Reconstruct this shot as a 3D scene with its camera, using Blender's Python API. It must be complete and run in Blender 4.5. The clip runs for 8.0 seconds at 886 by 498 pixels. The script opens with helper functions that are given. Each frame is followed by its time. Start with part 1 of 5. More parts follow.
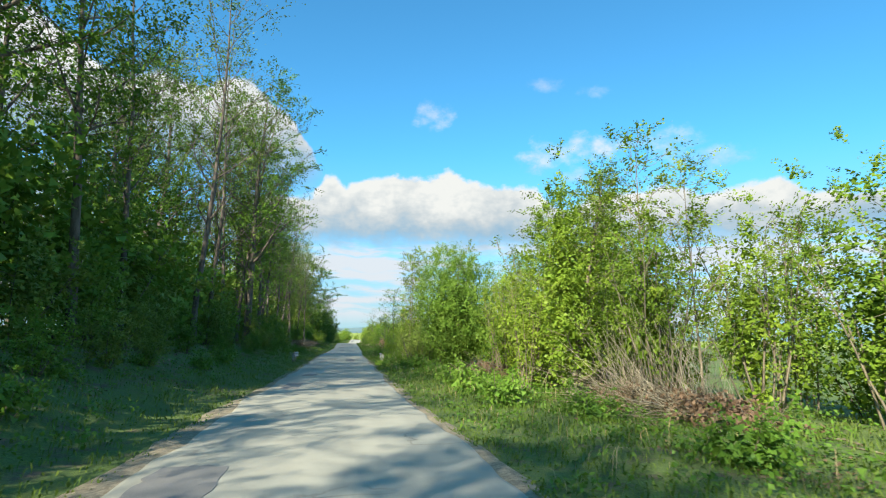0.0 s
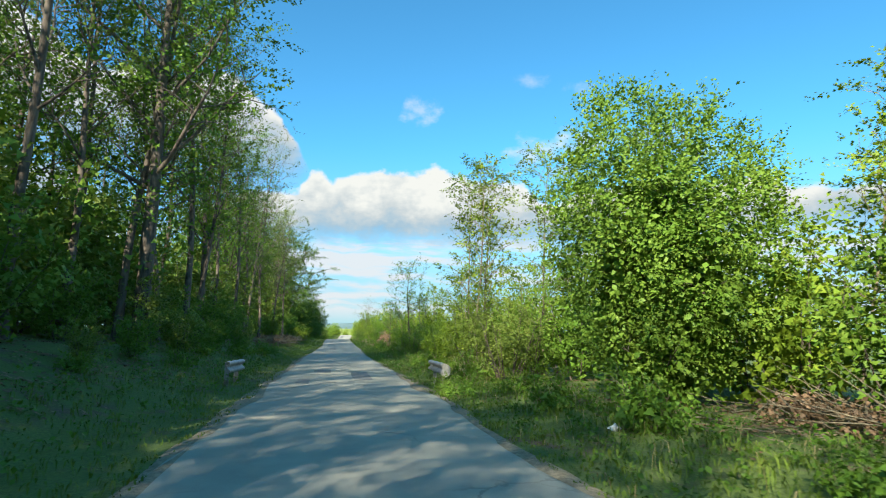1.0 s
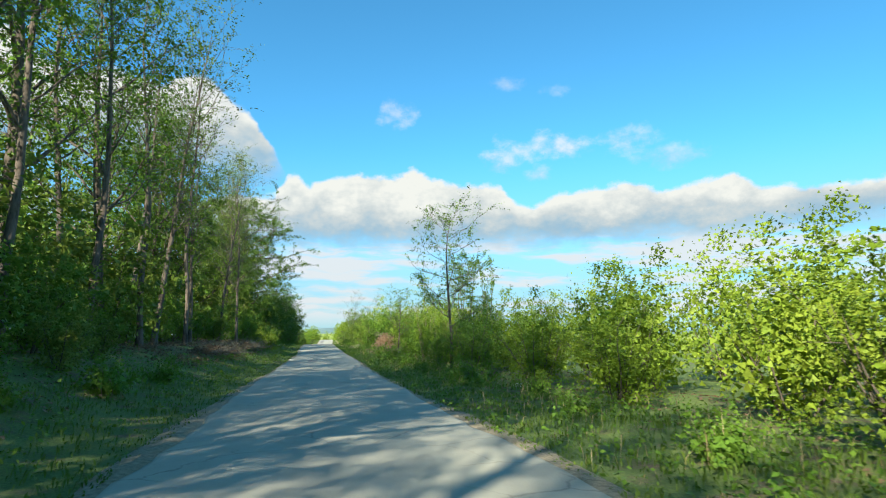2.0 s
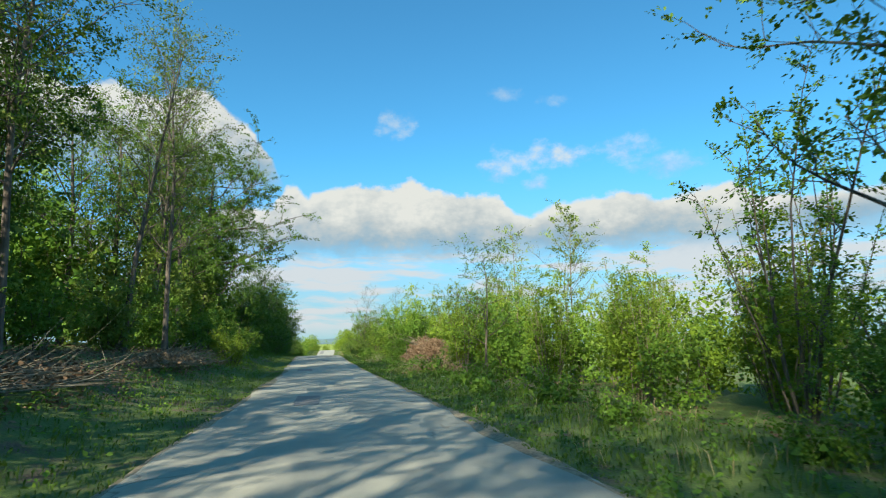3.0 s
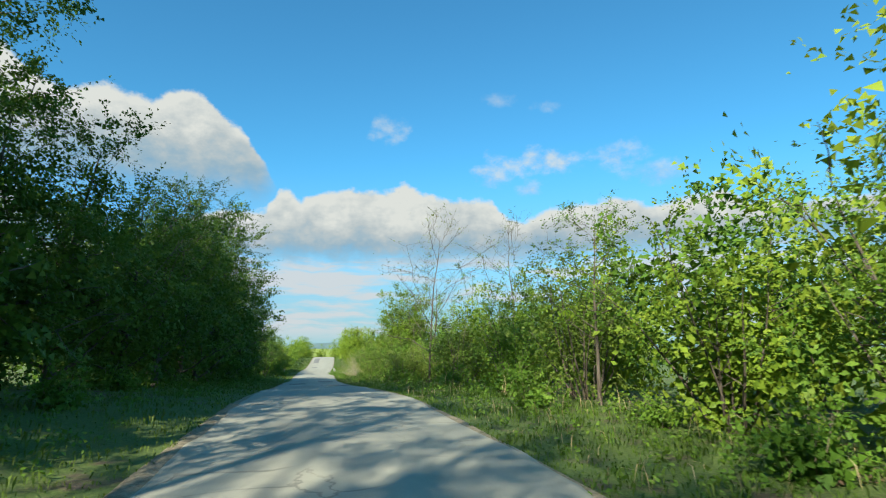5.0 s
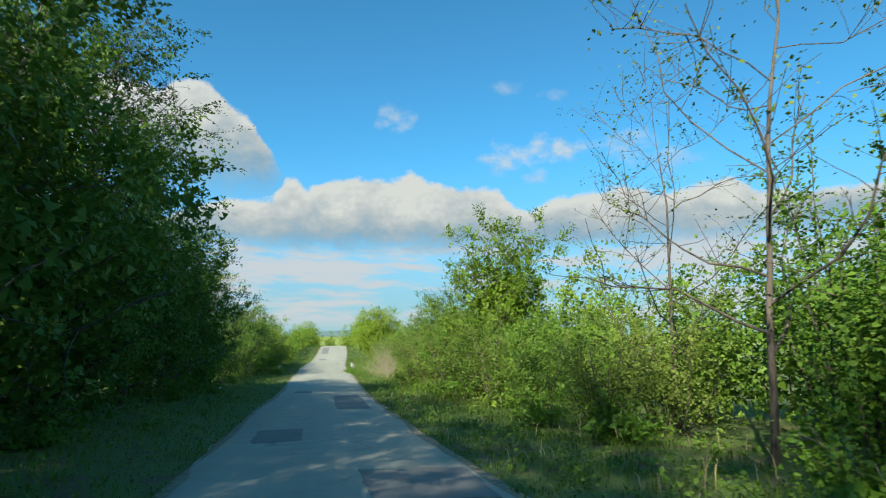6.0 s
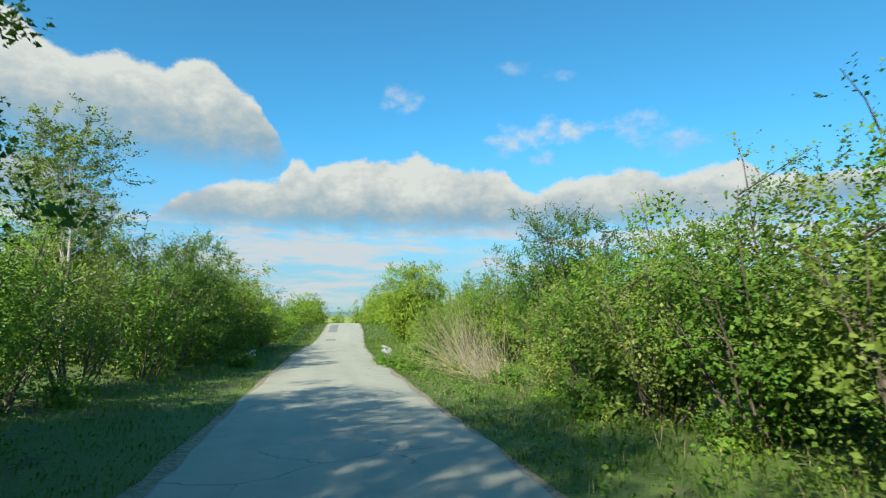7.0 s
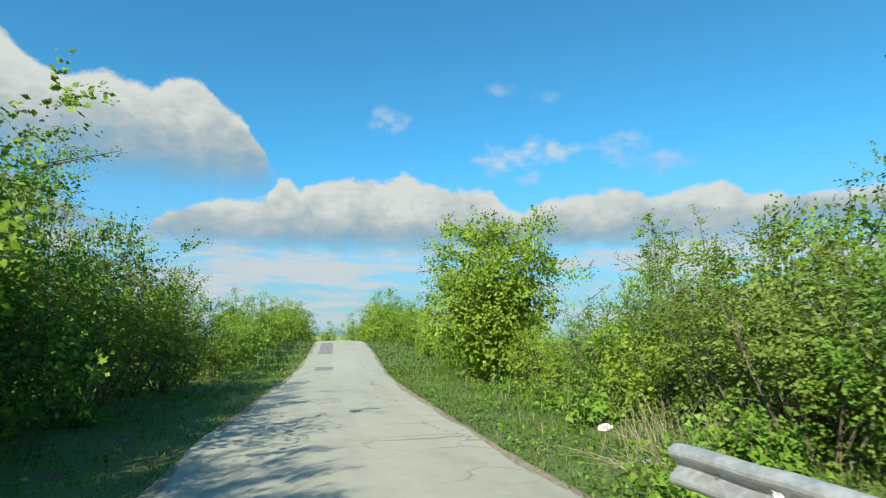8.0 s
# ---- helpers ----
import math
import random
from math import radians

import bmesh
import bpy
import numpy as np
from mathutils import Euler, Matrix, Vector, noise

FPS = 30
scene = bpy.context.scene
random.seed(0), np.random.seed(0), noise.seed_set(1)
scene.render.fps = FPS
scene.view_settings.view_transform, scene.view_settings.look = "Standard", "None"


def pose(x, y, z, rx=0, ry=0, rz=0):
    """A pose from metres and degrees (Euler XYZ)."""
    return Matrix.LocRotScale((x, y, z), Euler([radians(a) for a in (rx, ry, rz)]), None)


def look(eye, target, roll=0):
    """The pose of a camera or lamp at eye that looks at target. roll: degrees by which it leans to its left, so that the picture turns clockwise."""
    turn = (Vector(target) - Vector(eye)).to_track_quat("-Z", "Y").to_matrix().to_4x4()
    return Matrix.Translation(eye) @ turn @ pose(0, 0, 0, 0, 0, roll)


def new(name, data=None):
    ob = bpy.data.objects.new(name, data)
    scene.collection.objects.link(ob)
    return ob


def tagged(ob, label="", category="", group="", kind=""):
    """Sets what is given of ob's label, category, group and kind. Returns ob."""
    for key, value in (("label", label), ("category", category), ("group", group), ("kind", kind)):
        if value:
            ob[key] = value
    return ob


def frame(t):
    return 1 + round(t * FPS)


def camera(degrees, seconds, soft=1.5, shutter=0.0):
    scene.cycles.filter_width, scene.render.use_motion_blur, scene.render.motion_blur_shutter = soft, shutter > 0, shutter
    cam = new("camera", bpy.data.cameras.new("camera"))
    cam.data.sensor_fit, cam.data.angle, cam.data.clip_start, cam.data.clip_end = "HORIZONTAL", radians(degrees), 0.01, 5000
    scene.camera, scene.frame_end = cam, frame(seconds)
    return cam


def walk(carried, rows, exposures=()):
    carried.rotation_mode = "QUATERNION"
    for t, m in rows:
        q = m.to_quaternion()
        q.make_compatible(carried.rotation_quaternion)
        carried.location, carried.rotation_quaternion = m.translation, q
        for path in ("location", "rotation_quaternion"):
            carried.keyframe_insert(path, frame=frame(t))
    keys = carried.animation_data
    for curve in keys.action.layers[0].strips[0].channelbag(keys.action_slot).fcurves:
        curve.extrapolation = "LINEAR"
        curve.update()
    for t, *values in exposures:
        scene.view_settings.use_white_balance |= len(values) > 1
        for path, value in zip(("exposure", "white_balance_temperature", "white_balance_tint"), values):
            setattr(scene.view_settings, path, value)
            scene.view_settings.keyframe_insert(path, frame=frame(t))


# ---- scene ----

# ================= camera =================
# t, x, y, z, yaw, pitch, roll
PATH = [
    (0.0, 0.00, 0.00, 1.41, -8.19, 8.68, -1.09),
    (0.5, -0.66, 11.29, 1.20, -8.40, 8.75, -0.95),
    (1.0, -1.18, 22.70, 1.02, -9.47, 8.24, -0.78),
    (1.5, -1.54, 34.19, 0.88, -11.21, 8.20, -0.19),
    (3.0, -2.19, 68.73, 0.31, -11.57, 9.56, 0.68),
    (3.5, -2.46, 79.75, 0.34, -11.94, 9.63, 0.78),
    (4.0, -2.67, 90.30, 0.41, -11.86, 9.19, 0.98),
    (4.5, -2.89, 100.77, 0.40, -12.62, 10.53, 0.46),
    (5.4, -3.09, 120.00, 0.56, -12.08, 9.56, 0.34),
    (6.0, -3.23, 132.76, 0.40, -11.72, 8.91, 0.25),
    (6.5, -3.27, 143.55, -0.04, -10.81, 7.27, -0.33),
    (7.0, -3.36, 154.41, -0.41, -11.16, 7.10, -0.07),
    (7.5, -3.50, 165.38, -0.59, -11.82, 8.18, 0.23),
    (8.0, -3.68, 176.33, -0.77, -12.43, 9.04, 0.07),
]
cam = camera(76.0, 8.0, soft=1.1, shutter=0.035)
walk(cam, [(t, pose(x, y, z, 90 + p, r, w)) for t, x, y, z, w, p, r in PATH],
     exposures=[(0.0, 1.12, 6550, 10.0), (1.5, 1.16, 6650, 8.0), (3.0, 0.92, 6650, 7.4), (3.5, 0.84, 6650, 7.2), (4.0, 0.94, 6650, 7.0), (4.5, 0.9, 6612, 6.8), (6.0, 0.74, 6500, 6.0), (6.5, 0.8, 6488, 5.5), (7.5, 0.78, 6462, 4.5), (8.0, 0.74, 6450, 4.0)])

# ================= sky, clouds and sun =================
SUN_AZ, SUN_EL = 35.0, 33.0          # shadows fall forward and to the right of the road


class Nodes:
    """Short hand for building a node tree."""

    def __init__(self, tree):
        self.tree = tree

    def put(self, value, socket):
        if isinstance(value, bpy.types.NodeSocket):
            self.tree.links.new(value, socket)
        else:
            socket.default_value = value

    def math(self, op, *args, clamp=False):
        n = self.tree.nodes.new("ShaderNodeMath")
        n.operation, n.use_clamp = op, clamp
        for i, a in enumerate(args):
            self.put(a, n.inputs[i])
        return n.outputs[0]

    def smooth(self, x, lo, hi):
        n = self.tree.nodes.new("ShaderNodeMapRange")
        n.interpolation_type = "SMOOTHSTEP"
        for i, a in enumerate((x, lo, hi, 0.0, 1.0)):
            self.put(a, n.inputs[i])
        return n.outputs[0]

    def noise(self, vec, scale, detail=4.0, rough=0.55):
        n = self.tree.nodes.new("ShaderNodeTexNoise")
        if vec is not None:
            self.put(vec, n.inputs["Vector"])
        n.inputs["Scale"].default_value, n.inputs["Detail"].default_value, n.inputs["Roughness"].default_value = scale, detail, rough
        return n.outputs[0]

    def ramp(self, fac, stops, grey=False):
        n = self.tree.nodes.new("ShaderNodeValToRGB")
        el = n.color_ramp.elements
        while len(el) < len(stops):
            el.new(0.5)
        for e, (p, c) in zip(el, stops):
            e.position = p
            e.color = (c, c, c, 1) if grey else (*c, 1)
        self.put(fac, n.inputs[0])
        return n.outputs[0]

    def mix(self, fac, a, b, mode="MIX"):
        n = self.tree.nodes.new("ShaderNodeMix")
        n.data_type, n.blend_type = "RGBA", mode
        for v, s in ((fac, n.inputs[0]), (a, n.inputs[6]), (b, n.inputs[7])):
            self.put((*v, 1) if isinstance(v, tuple) and len(v) == 3 else v, s)
        return n.outputs[2]

    def vec(self, x, y, z):
        n = self.tree.nodes.new("ShaderNodeCombineXYZ")
        for i, a in enumerate((x, y, z)):
            self.put(a, n.inputs[i])
        return n.outputs[0]


world = bpy.data.worlds.new("sky")
scene.world = world
world.use_nodes = True
wt = world.node_tree
wt.nodes.clear()
w = Nodes(wt)
sky = wt.nodes.new("ShaderNodeTexSky")
sky.sky_type, sky.sun_disc = "NISHITA", False
sky.sun_elevation, sky.sun_rotation = radians(SUN_EL), radians(180 + SUN_AZ)
sky.air_density, sky.dust_density, sky.ozone_density = 1.0, 0.3, 2.5
way = wt.nodes.new("ShaderNodeTexCoord").outputs["Generated"]
sep = wt.nodes.new("ShaderNodeSeparateXYZ")
wt.links.new(way, sep.inputs[0])
AZ = w.math("MULTIPLY", w.math("ARCTAN2", sep.outputs[0], sep.outputs[1]), 57.2958)
EL = w.math("MULTIPLY", w.math("ARCSINE", sep.outputs[2]), 57.2958)
plane = w.vec(w.math("MULTIPLY", AZ, 0.1), w.math("MULTIPLY", EL, 0.14), 0.0)
puff = w.math("SUBTRACT", w.noise(plane, 4.5, 6.0, 0.6), 0.5)
lump = w.math("SUBTRACT", w.noise(plane, 1.7, 3.0, 0.5), 0.5)


def heap(az0, az1, tops, base, rise, soft_base=1.4):
    """A bank of cumulus between two azimuths: its upper outline in degrees, its flat base, its light."""
    u = w.math("DIVIDE", w.math("SUBTRACT", AZ, az0), az1 - az0)
    top = w.math("MULTIPLY", w.ramp(u, [((a - az0) / (az1 - az0), e / 40.0) for a, e in tops], grey=True), 40.0)
    top = w.math("ADD", top, w.math("ADD", w.math("MULTIPLY", puff, 1.9), w.math("MULTIPLY", lump, 0.5)))
    upper = w.smooth(w.math("SUBTRACT", top, EL), -0.05, 0.6)
    low = w.math("ADD", EL, w.math("MULTIPLY", puff, 2.5))
    lower = w.smooth(w.math("SUBTRACT", low, base), -soft_base, soft_base)
    ends = w.math("MULTIPLY", w.smooth(AZ, az0, az0 + 3.0), w.smooth(AZ, az1, az1 - 3.0))
    mask = w.math("MULTIPLY", w.math("MULTIPLY", upper, lower), ends)
    depth = w.math("SUBTRACT", top, EL)
    light = w.math("ADD", w.math("MULTIPLY", w.smooth(w.math("SUBTRACT", EL, base), -1.0, rise), 0.80), w.math("MULTIPLY", w.smooth(depth, 2.2, 0.0), 0.16))
    light = w.math("ADD", light, w.math("ADD", w.math("MULTIPLY", puff, 0.95), w.math("MULTIPLY", lump, 1.05)))
    return mask, light


bank = heap(-18.0, 75.0, [(-18, 8.0), (-13.8, 11.8), (-11.5, 12.8), (-5.4, 13.7), (-4.3, 15.5), (-3.0, 15.6), (-2.2, 14.6),
                          (-0.5, 15.4), (2.9, 16.2), (6.3, 15.9), (8.4, 16.8), (10.4, 15.8), (13.4, 15.1), (17.5, 15.0), (19.2, 13.1),
                          (20.9, 12.7), (23.2, 13.9), (27.7, 14.4), (30.4, 14.8), (33.0, 13.6), (39.5, 14.6), (41.7, 13.0), (48.0, 12.3),
                          (56, 13.0), (64, 11.0), (75, 7.0)], 9.2, 4.6)
tower = heap(-62.0, -3.5, [(-62, 17.0), (-52, 23.0), (-44, 27.0), (-36, 24.5), (-30, 25.5), (-27.7, 24.3), (-24.8, 22.5), (-22.7, 22.2), (-19.8, 23.1),
                           (-16.1, 22.3), (-14.7, 23.3), (-12.7, 23.9), (-11, 23.2), (-9.6, 22.0), (-7.3, 20.2), (-5.6, 17.9), (-4.7, 16.4),
                           (-3.5, 14.0)], 15.0, 7.0, 2.4)
low_left = heap(-50.0, -17.0, [(-50, 9.0), (-40, 12.5), (-31, 13.5), (-25.5, 13.4), (-22, 11.8), (-17, 9.0)], 9.5, 3.5)
far_round = heap(95.0, 175.0, [(95, 8.0), (110, 14.0), (122, 12.0), (140, 17.0), (155, 14.0), (175, 8.0)], 9.0, 5.0)


def wisp(a, e, ra, re, strength):
    d = w.math("ADD", w.math("POWER", w.math("DIVIDE", w.math("SUBTRACT", AZ, a), ra * 1.3), 2.0),
               w.math("POWER", w.math("DIVIDE", w.math("SUBTRACT", EL, e), re * 1.2), 2.0))
    f = w.math("ADD", w.math("SUBTRACT", 1.0, d), w.math("MULTIPLY", puff, 4.2))
    return w.math("MULTIPLY", w.smooth(f, -0.1, 1.9), strength)


cover = w.math("MAXIMUM", bank[0], tower[0])
cover = w.math("MAXIMUM", cover, low_left[0])
cover = w.math("MAXIMUM", cover, far_round[0])
light = w.mix(w.smooth(w.math("SUBTRACT", tower[0], bank[0]), -0.05, 0.05), bank[1], tower[1])
for a, e, ra, re, s in ((7.2, 22.0, 1.7, 1.2, 0.6), (6.0, 21.2, 1.2, 0.7, 0.5), (18.2, 17.7, 2.3, 1.5, 0.75), (23.4, 18.5, 3.0, 1.3, 0.8),
                        (21.4, 15.9, 1.4, 0.8, 0.6), (30.4, 18.4, 2.8, 1.2, 0.6), (34.3, 16.6, 3.0, 1.1, 0.5),
                        (18.6, 24.6, 1.6, 0.7, 0.35), (23.6, 23.6, 1.4, 0.6, 0.3)):
    cover = w.math("MAXIMUM", cover, wisp(a, e, ra, re, s))
# long thin layers close to the horizon
drift = w.math("ADD", w.math("MULTIPLY", EL, 0.36), w.math("MULTIPLY", lump, 0.5))
layer = w.noise(w.vec(w.math("MULTIPLY", AZ, 0.05), drift, 3.7), 1.5, 5.0, 0.6)
layer = w.math("MULTIPLY", w.smooth(layer, 0.42, 0.58), w.math("MULTIPLY", w.smooth(EL, 0.3, 2.5), w.smooth(EL, 11.0, 8.5)))
layer = w.math("MULTIPLY", layer, 0.9)
haze = w.math("MULTIPLY", w.smooth(EL, 19.0, 1.0), 0.8)

fine = w.math("SUBTRACT", w.noise(plane, 13.0, 4.0, 0.6), 0.5)
body = w.math("ADD", light, w.math("MULTIPLY", fine, 0.22))
cloud_colour = w.ramp(body, [(0.0, (0.42, 0.71, 0.97)), (0.28, (0.58, 0.80, 0.97)), (0.55, (0.85, 0.95, 1.00)), (0.88, (1.24, 1.27, 1.23))])
tinted = w.mix(1.0, sky.outputs[0], (0.38, 1.01, 1.17), "MULTIPLY")


def glow(colour, strength):
    n = wt.nodes.new("ShaderNodeBackground")
    w.put(colour, n.inputs[0])
    n.inputs[1].default_value = strength
    return n


deep, pale = glow(tinted, 0.099), glow((0.53, 0.70, 0.93, 1), 0.36)
veil, white = glow((0.86, 0.90, 0.95, 1), 0.43), glow(cloud_colour, 0.335)
over = deep
for share, upper in ((haze, pale), (layer, veil), (cover, white)):
    n = wt.nodes.new("ShaderNodeMixShader")
    for v, k in ((share, 0), (over.outputs[0], 1), (upper.outputs[0], 2)):
        wt.links.new(v, n.inputs[k])
    over = n
wt.links.new(over.outputs[0], wt.nodes.new("ShaderNodeOutputWorld").inputs[0])

sun = new("sun", bpy.data.lights.new("sun", "SUN"))
sun.data.energy, sun.data.angle, sun.data.color = 5.0, radians(0.6), (1.0, 0.92, 0.76)
sa, se = radians(SUN_AZ), radians(SUN_EL)
sun.matrix_world = look((-math.sin(sa) * math.cos(se) * 90, -math.cos(sa) * math.cos(se) * 90, math.sin(se) * 90), (0, 0, 0))

# ================= materials =================


def material(name):
    m = bpy.data.materials.new(name)
    m.use_nodes = True
    n = Nodes(m.node_tree)
    return m, n, m.node_tree.nodes["Principled BSDF"]


def bump(n, b, height, strength, distance):
    k = n.tree.nodes.new("ShaderNodeBump")
    k.inputs["Strength"].default_value, k.inputs["Distance"].default_value = strength, distance
    n.put(height, k.inputs["Height"])
    n.tree.links.new(k.outputs[0], b.inputs["Normal"])


def place(n):
    return n.tree.nodes.new("ShaderNodeNewGeometry").outputs["Position"]


def leaf_material(name, dark, mid, light, through_colour, share=0.38):
    m, n, b = material(name)
    geo = n.tree.nodes.new("ShaderNodeNewGeometry")
    info = n.tree.nodes.new("ShaderNodeObjectInfo")
    f = n.math("ADD", n.math("MULTIPLY", geo.outputs["Random Per Island"], 0.34), n.math("ADD", 0.08, n.math("MULTIPLY", info.outputs["Random"], 0.46)))
    f = n.math("ADD", f, n.math("MULTIPLY", n.math("SUBTRACT", n.noise(geo.outputs["Position"], 1.1, 3.0), 0.5), 1.0), clamp=True)
    col = n.ramp(f, [(0.0, dark), (0.5, mid), (1.0, light)])
    n.put(col, b.inputs["Base Color"])
    b.inputs["Roughness"].default_value = 0.5
    b.inputs["Specular IOR Level"].default_value = 0.16
    t = n.tree.nodes.new("ShaderNodeBsdfTranslucent")
    n.put(n.mix(0.6, col, through_colour), t.inputs[0])
    mix = n.tree.nodes.new("ShaderNodeMixShader")
    mix.inputs[0].default_value = share
    out = n.tree.nodes["Material Output"]
    n.tree.links.new(b.outputs[0], mix.inputs[1])
    n.tree.links.new(t.outputs[0], mix.inputs[2])
    n.tree.links.new(mix.outputs[0], out.inputs[0])
    return m


LEAF_BRIGHT = leaf_material("leaf_spring_green", (0.092, 0.169, 0.017), (0.177, 0.278, 0.027), (0.295, 0.372, 0.047), (0.32, 0.405, 0.025), 0.2)
LEAF_MID = leaf_material("leaf_green", (0.060, 0.135, 0.017), (0.118, 0.228, 0.027), (0.204, 0.312, 0.047), (0.204, 0.32, 0.025), 0.18)
LEAF_OLIVE = leaf_material("leaf_olive", (0.086, 0.144, 0.025), (0.150, 0.219, 0.038), (0.243, 0.303, 0.064), (0.282, 0.355, 0.038), 0.2)
LEAF_DARK = leaf_material("leaf_dark_green", (0.026, 0.059, 0.012), (0.048, 0.1, 0.018), (0.081, 0.141, 0.027), (0.089, 0.163, 0.018), 0.32)
LEAF_OAK = leaf_material("leaf_oak_green", (0.045, 0.104, 0.016), (0.093, 0.174, 0.025), (0.152, 0.237, 0.037), (0.172, 0.274, 0.022), 0.22)
LEAF_DRY = leaf_material("leaf_dry_brown", (0.12, 0.077, 0.048), (0.23, 0.152, 0.092), (0.36, 0.26, 0.165), (0.24, 0.15, 0.08), 0.12)
GRASS = leaf_material("grass_green", (0.059, 0.118, 0.016), (0.111, 0.185, 0.026), (0.192, 0.244, 0.052), (0.192, 0.281, 0.03), 0.32)
STRAW = leaf_material("grass_straw", (0.24, 0.18, 0.085), (0.40, 0.32, 0.17), (0.52, 0.44, 0.25), (0.40, 0.32, 0.14), 0.2)
FLOWER = leaf_material("flower_yellow", (0.55, 0.50, 0.03), (0.66, 0.62, 0.05), (0.72, 0.68, 0.10), (0.6, 0.55, 0.03), 0.2)


def bark_material(name, dark, light, scale=9.0):
    m, n, b = material(name)
    p = place(n)
    stretch = n.tree.nodes.new("ShaderNodeVectorMath")
    stretch.operation = "MULTIPLY"
    n.put(p, stretch.inputs[0])
    stretch.inputs[1].default_value = (1, 1, 0.25)
    f = n.noise(stretch.outputs[0], scale, 5.0, 0.65)
    g = n.noise(p, 1.1, 2.0)
    n.put(n.mix(n.smooth(n.math("ADD", f, n.math("MULTIPLY", g, 0.4)), 0.45, 0.9), dark, light), b.inputs["Base Color"])
    b.inputs["Roughness"].default_value = 0.9
    bump(n, b, f, 0.8, 0.03)
    return m


BARK = bark_material("bark_brown_grey", (0.045, 0.035, 0.026), (0.17, 0.14, 0.11))
BARK_PALE = bark_material("bark_pale", (0.09, 0.075, 0.048), (0.27, 0.23, 0.15), 14.0)
BARK_BIRCH = bark_material("bark_birch", (0.10, 0.092, 0.08), (0.34, 0.32, 0.28), 10.0)
CANE = bark_material("cane_straw", (0.24, 0.20, 0.13), (0.50, 0.44, 0.31), 20.0)


def road_material():
    m, n, b = material("asphalt_worn")
    p = place(n)
    fine = n.noise(p, 70.0, 3.0, 0.7)
    mid = n.noise(p, 2.3, 5.0, 0.6)
    wide = n.noise(p, 0.35, 3.0)
    along = n.tree.nodes.new("ShaderNodeVectorMath")
    along.operation = "MULTIPLY"
    n.put(p, along.inputs[0])
    along.inputs[1].default_value = (1.6, 0.07, 1)
    tracks = n.noise(along.outputs[0], 1.0, 3.0)
    f = n.math("ADD", n.math("MULTIPLY", fine, 0.28), n.math("ADD", n.math("MULTIPLY", mid, 0.34), n.math("ADD", n.math("MULTIPLY", wide, 0.22), n.math("MULTIPLY", tracks, 0.3))))
    col = n.ramp(f, [(0.36, (0.25, 0.248, 0.206)), (0.55, (0.348, 0.342, 0.274)), (0.74, (0.425, 0.415, 0.33))])
    warp = n.tree.nodes.new("ShaderNodeVectorMath")
    warp.operation = "ADD"
    n.put(p, warp.inputs[0])
    n.put(n.vec(n.math("MULTIPLY", mid, 0.8), n.math("MULTIPLY", wide, 1.5), 0.0), warp.inputs[1])
    vor = n.tree.nodes.new("ShaderNodeTexVoronoi")
    vor.feature = "DISTANCE_TO_EDGE"
    n.put(warp.outputs[0], vor.inputs["Vector"])
    vor.inputs["Scale"].default_value = 0.8
    crack = n.math("MULTIPLY", n.smooth(vor.outputs[0], 0.022, 0.004), n.smooth(wide, 0.5, 0.62))
    n.put(n.mix(n.math("MULTIPLY", crack, 0.45), col, (0.05, 0.048, 0.045)), b.inputs["Base Color"])
    n.put(n.math("ADD", 0.72, n.math("MULTIPLY", mid, 0.2)), b.inputs["Roughness"])
    b.inputs["Specular IOR Level"].default_value = 0.3
    bump(n, b, n.math("SUBTRACT", n.math("ADD", n.math("MULTIPLY", fine, 0.5), mid), n.math("MULTIPLY", crack, 0.5)), 0.4, 0.01)
    return m


def patch_material():
    m, n, b = material("asphalt_patch")
    p = place(n)
    fine, mid = n.noise(p, 60.0, 3.0, 0.7), n.noise(p, 3.0, 4.0)
    n.put(n.ramp(n.math("ADD", n.math("MULTIPLY", fine, 0.5), n.math("MULTIPLY", mid, 0.5)), [(0.3, (0.16, 0.157, 0.145)), (0.7, (0.25, 0.243, 0.22))]), b.inputs["Base Color"])
    b.inputs["Roughness"].default_value = 0.85
    bump(n, b, fine, 0.6, 0.008)
    return m


def ground_material():
    m, n, b = material("verge_soil_and_grass")
    p = place(n)
    fine, mid, wide = n.noise(p, 24.0, 4.0, 0.7), n.noise(p, 1.6, 5.0, 0.6), n.noise(p, 0.16, 3.0)
    green = n.ramp(fine, [(0.3, (0.06, 0.10, 0.02)), (0.6, (0.12, 0.18, 0.035)), (0.8, (0.20, 0.24, 0.06))])
    soil = n.ramp(fine, [(0.3, (0.06, 0.045, 0.03)), (0.55, (0.14, 0.10, 0.065)), (0.8, (0.26, 0.18, 0.115))])
    col = n.mix(n.smooth(n.math("ADD", mid, n.math("MULTIPLY", wide, 0.5)), 0.76, 0.98), green, soil)
    n.put(col, b.inputs["Base Color"])
    b.inputs["Roughness"].default_value = 0.95
    bump(n, b, n.math("ADD", mid, n.math("MULTIPLY", fine, 0.4)), 0.7, 0.08)
    return m


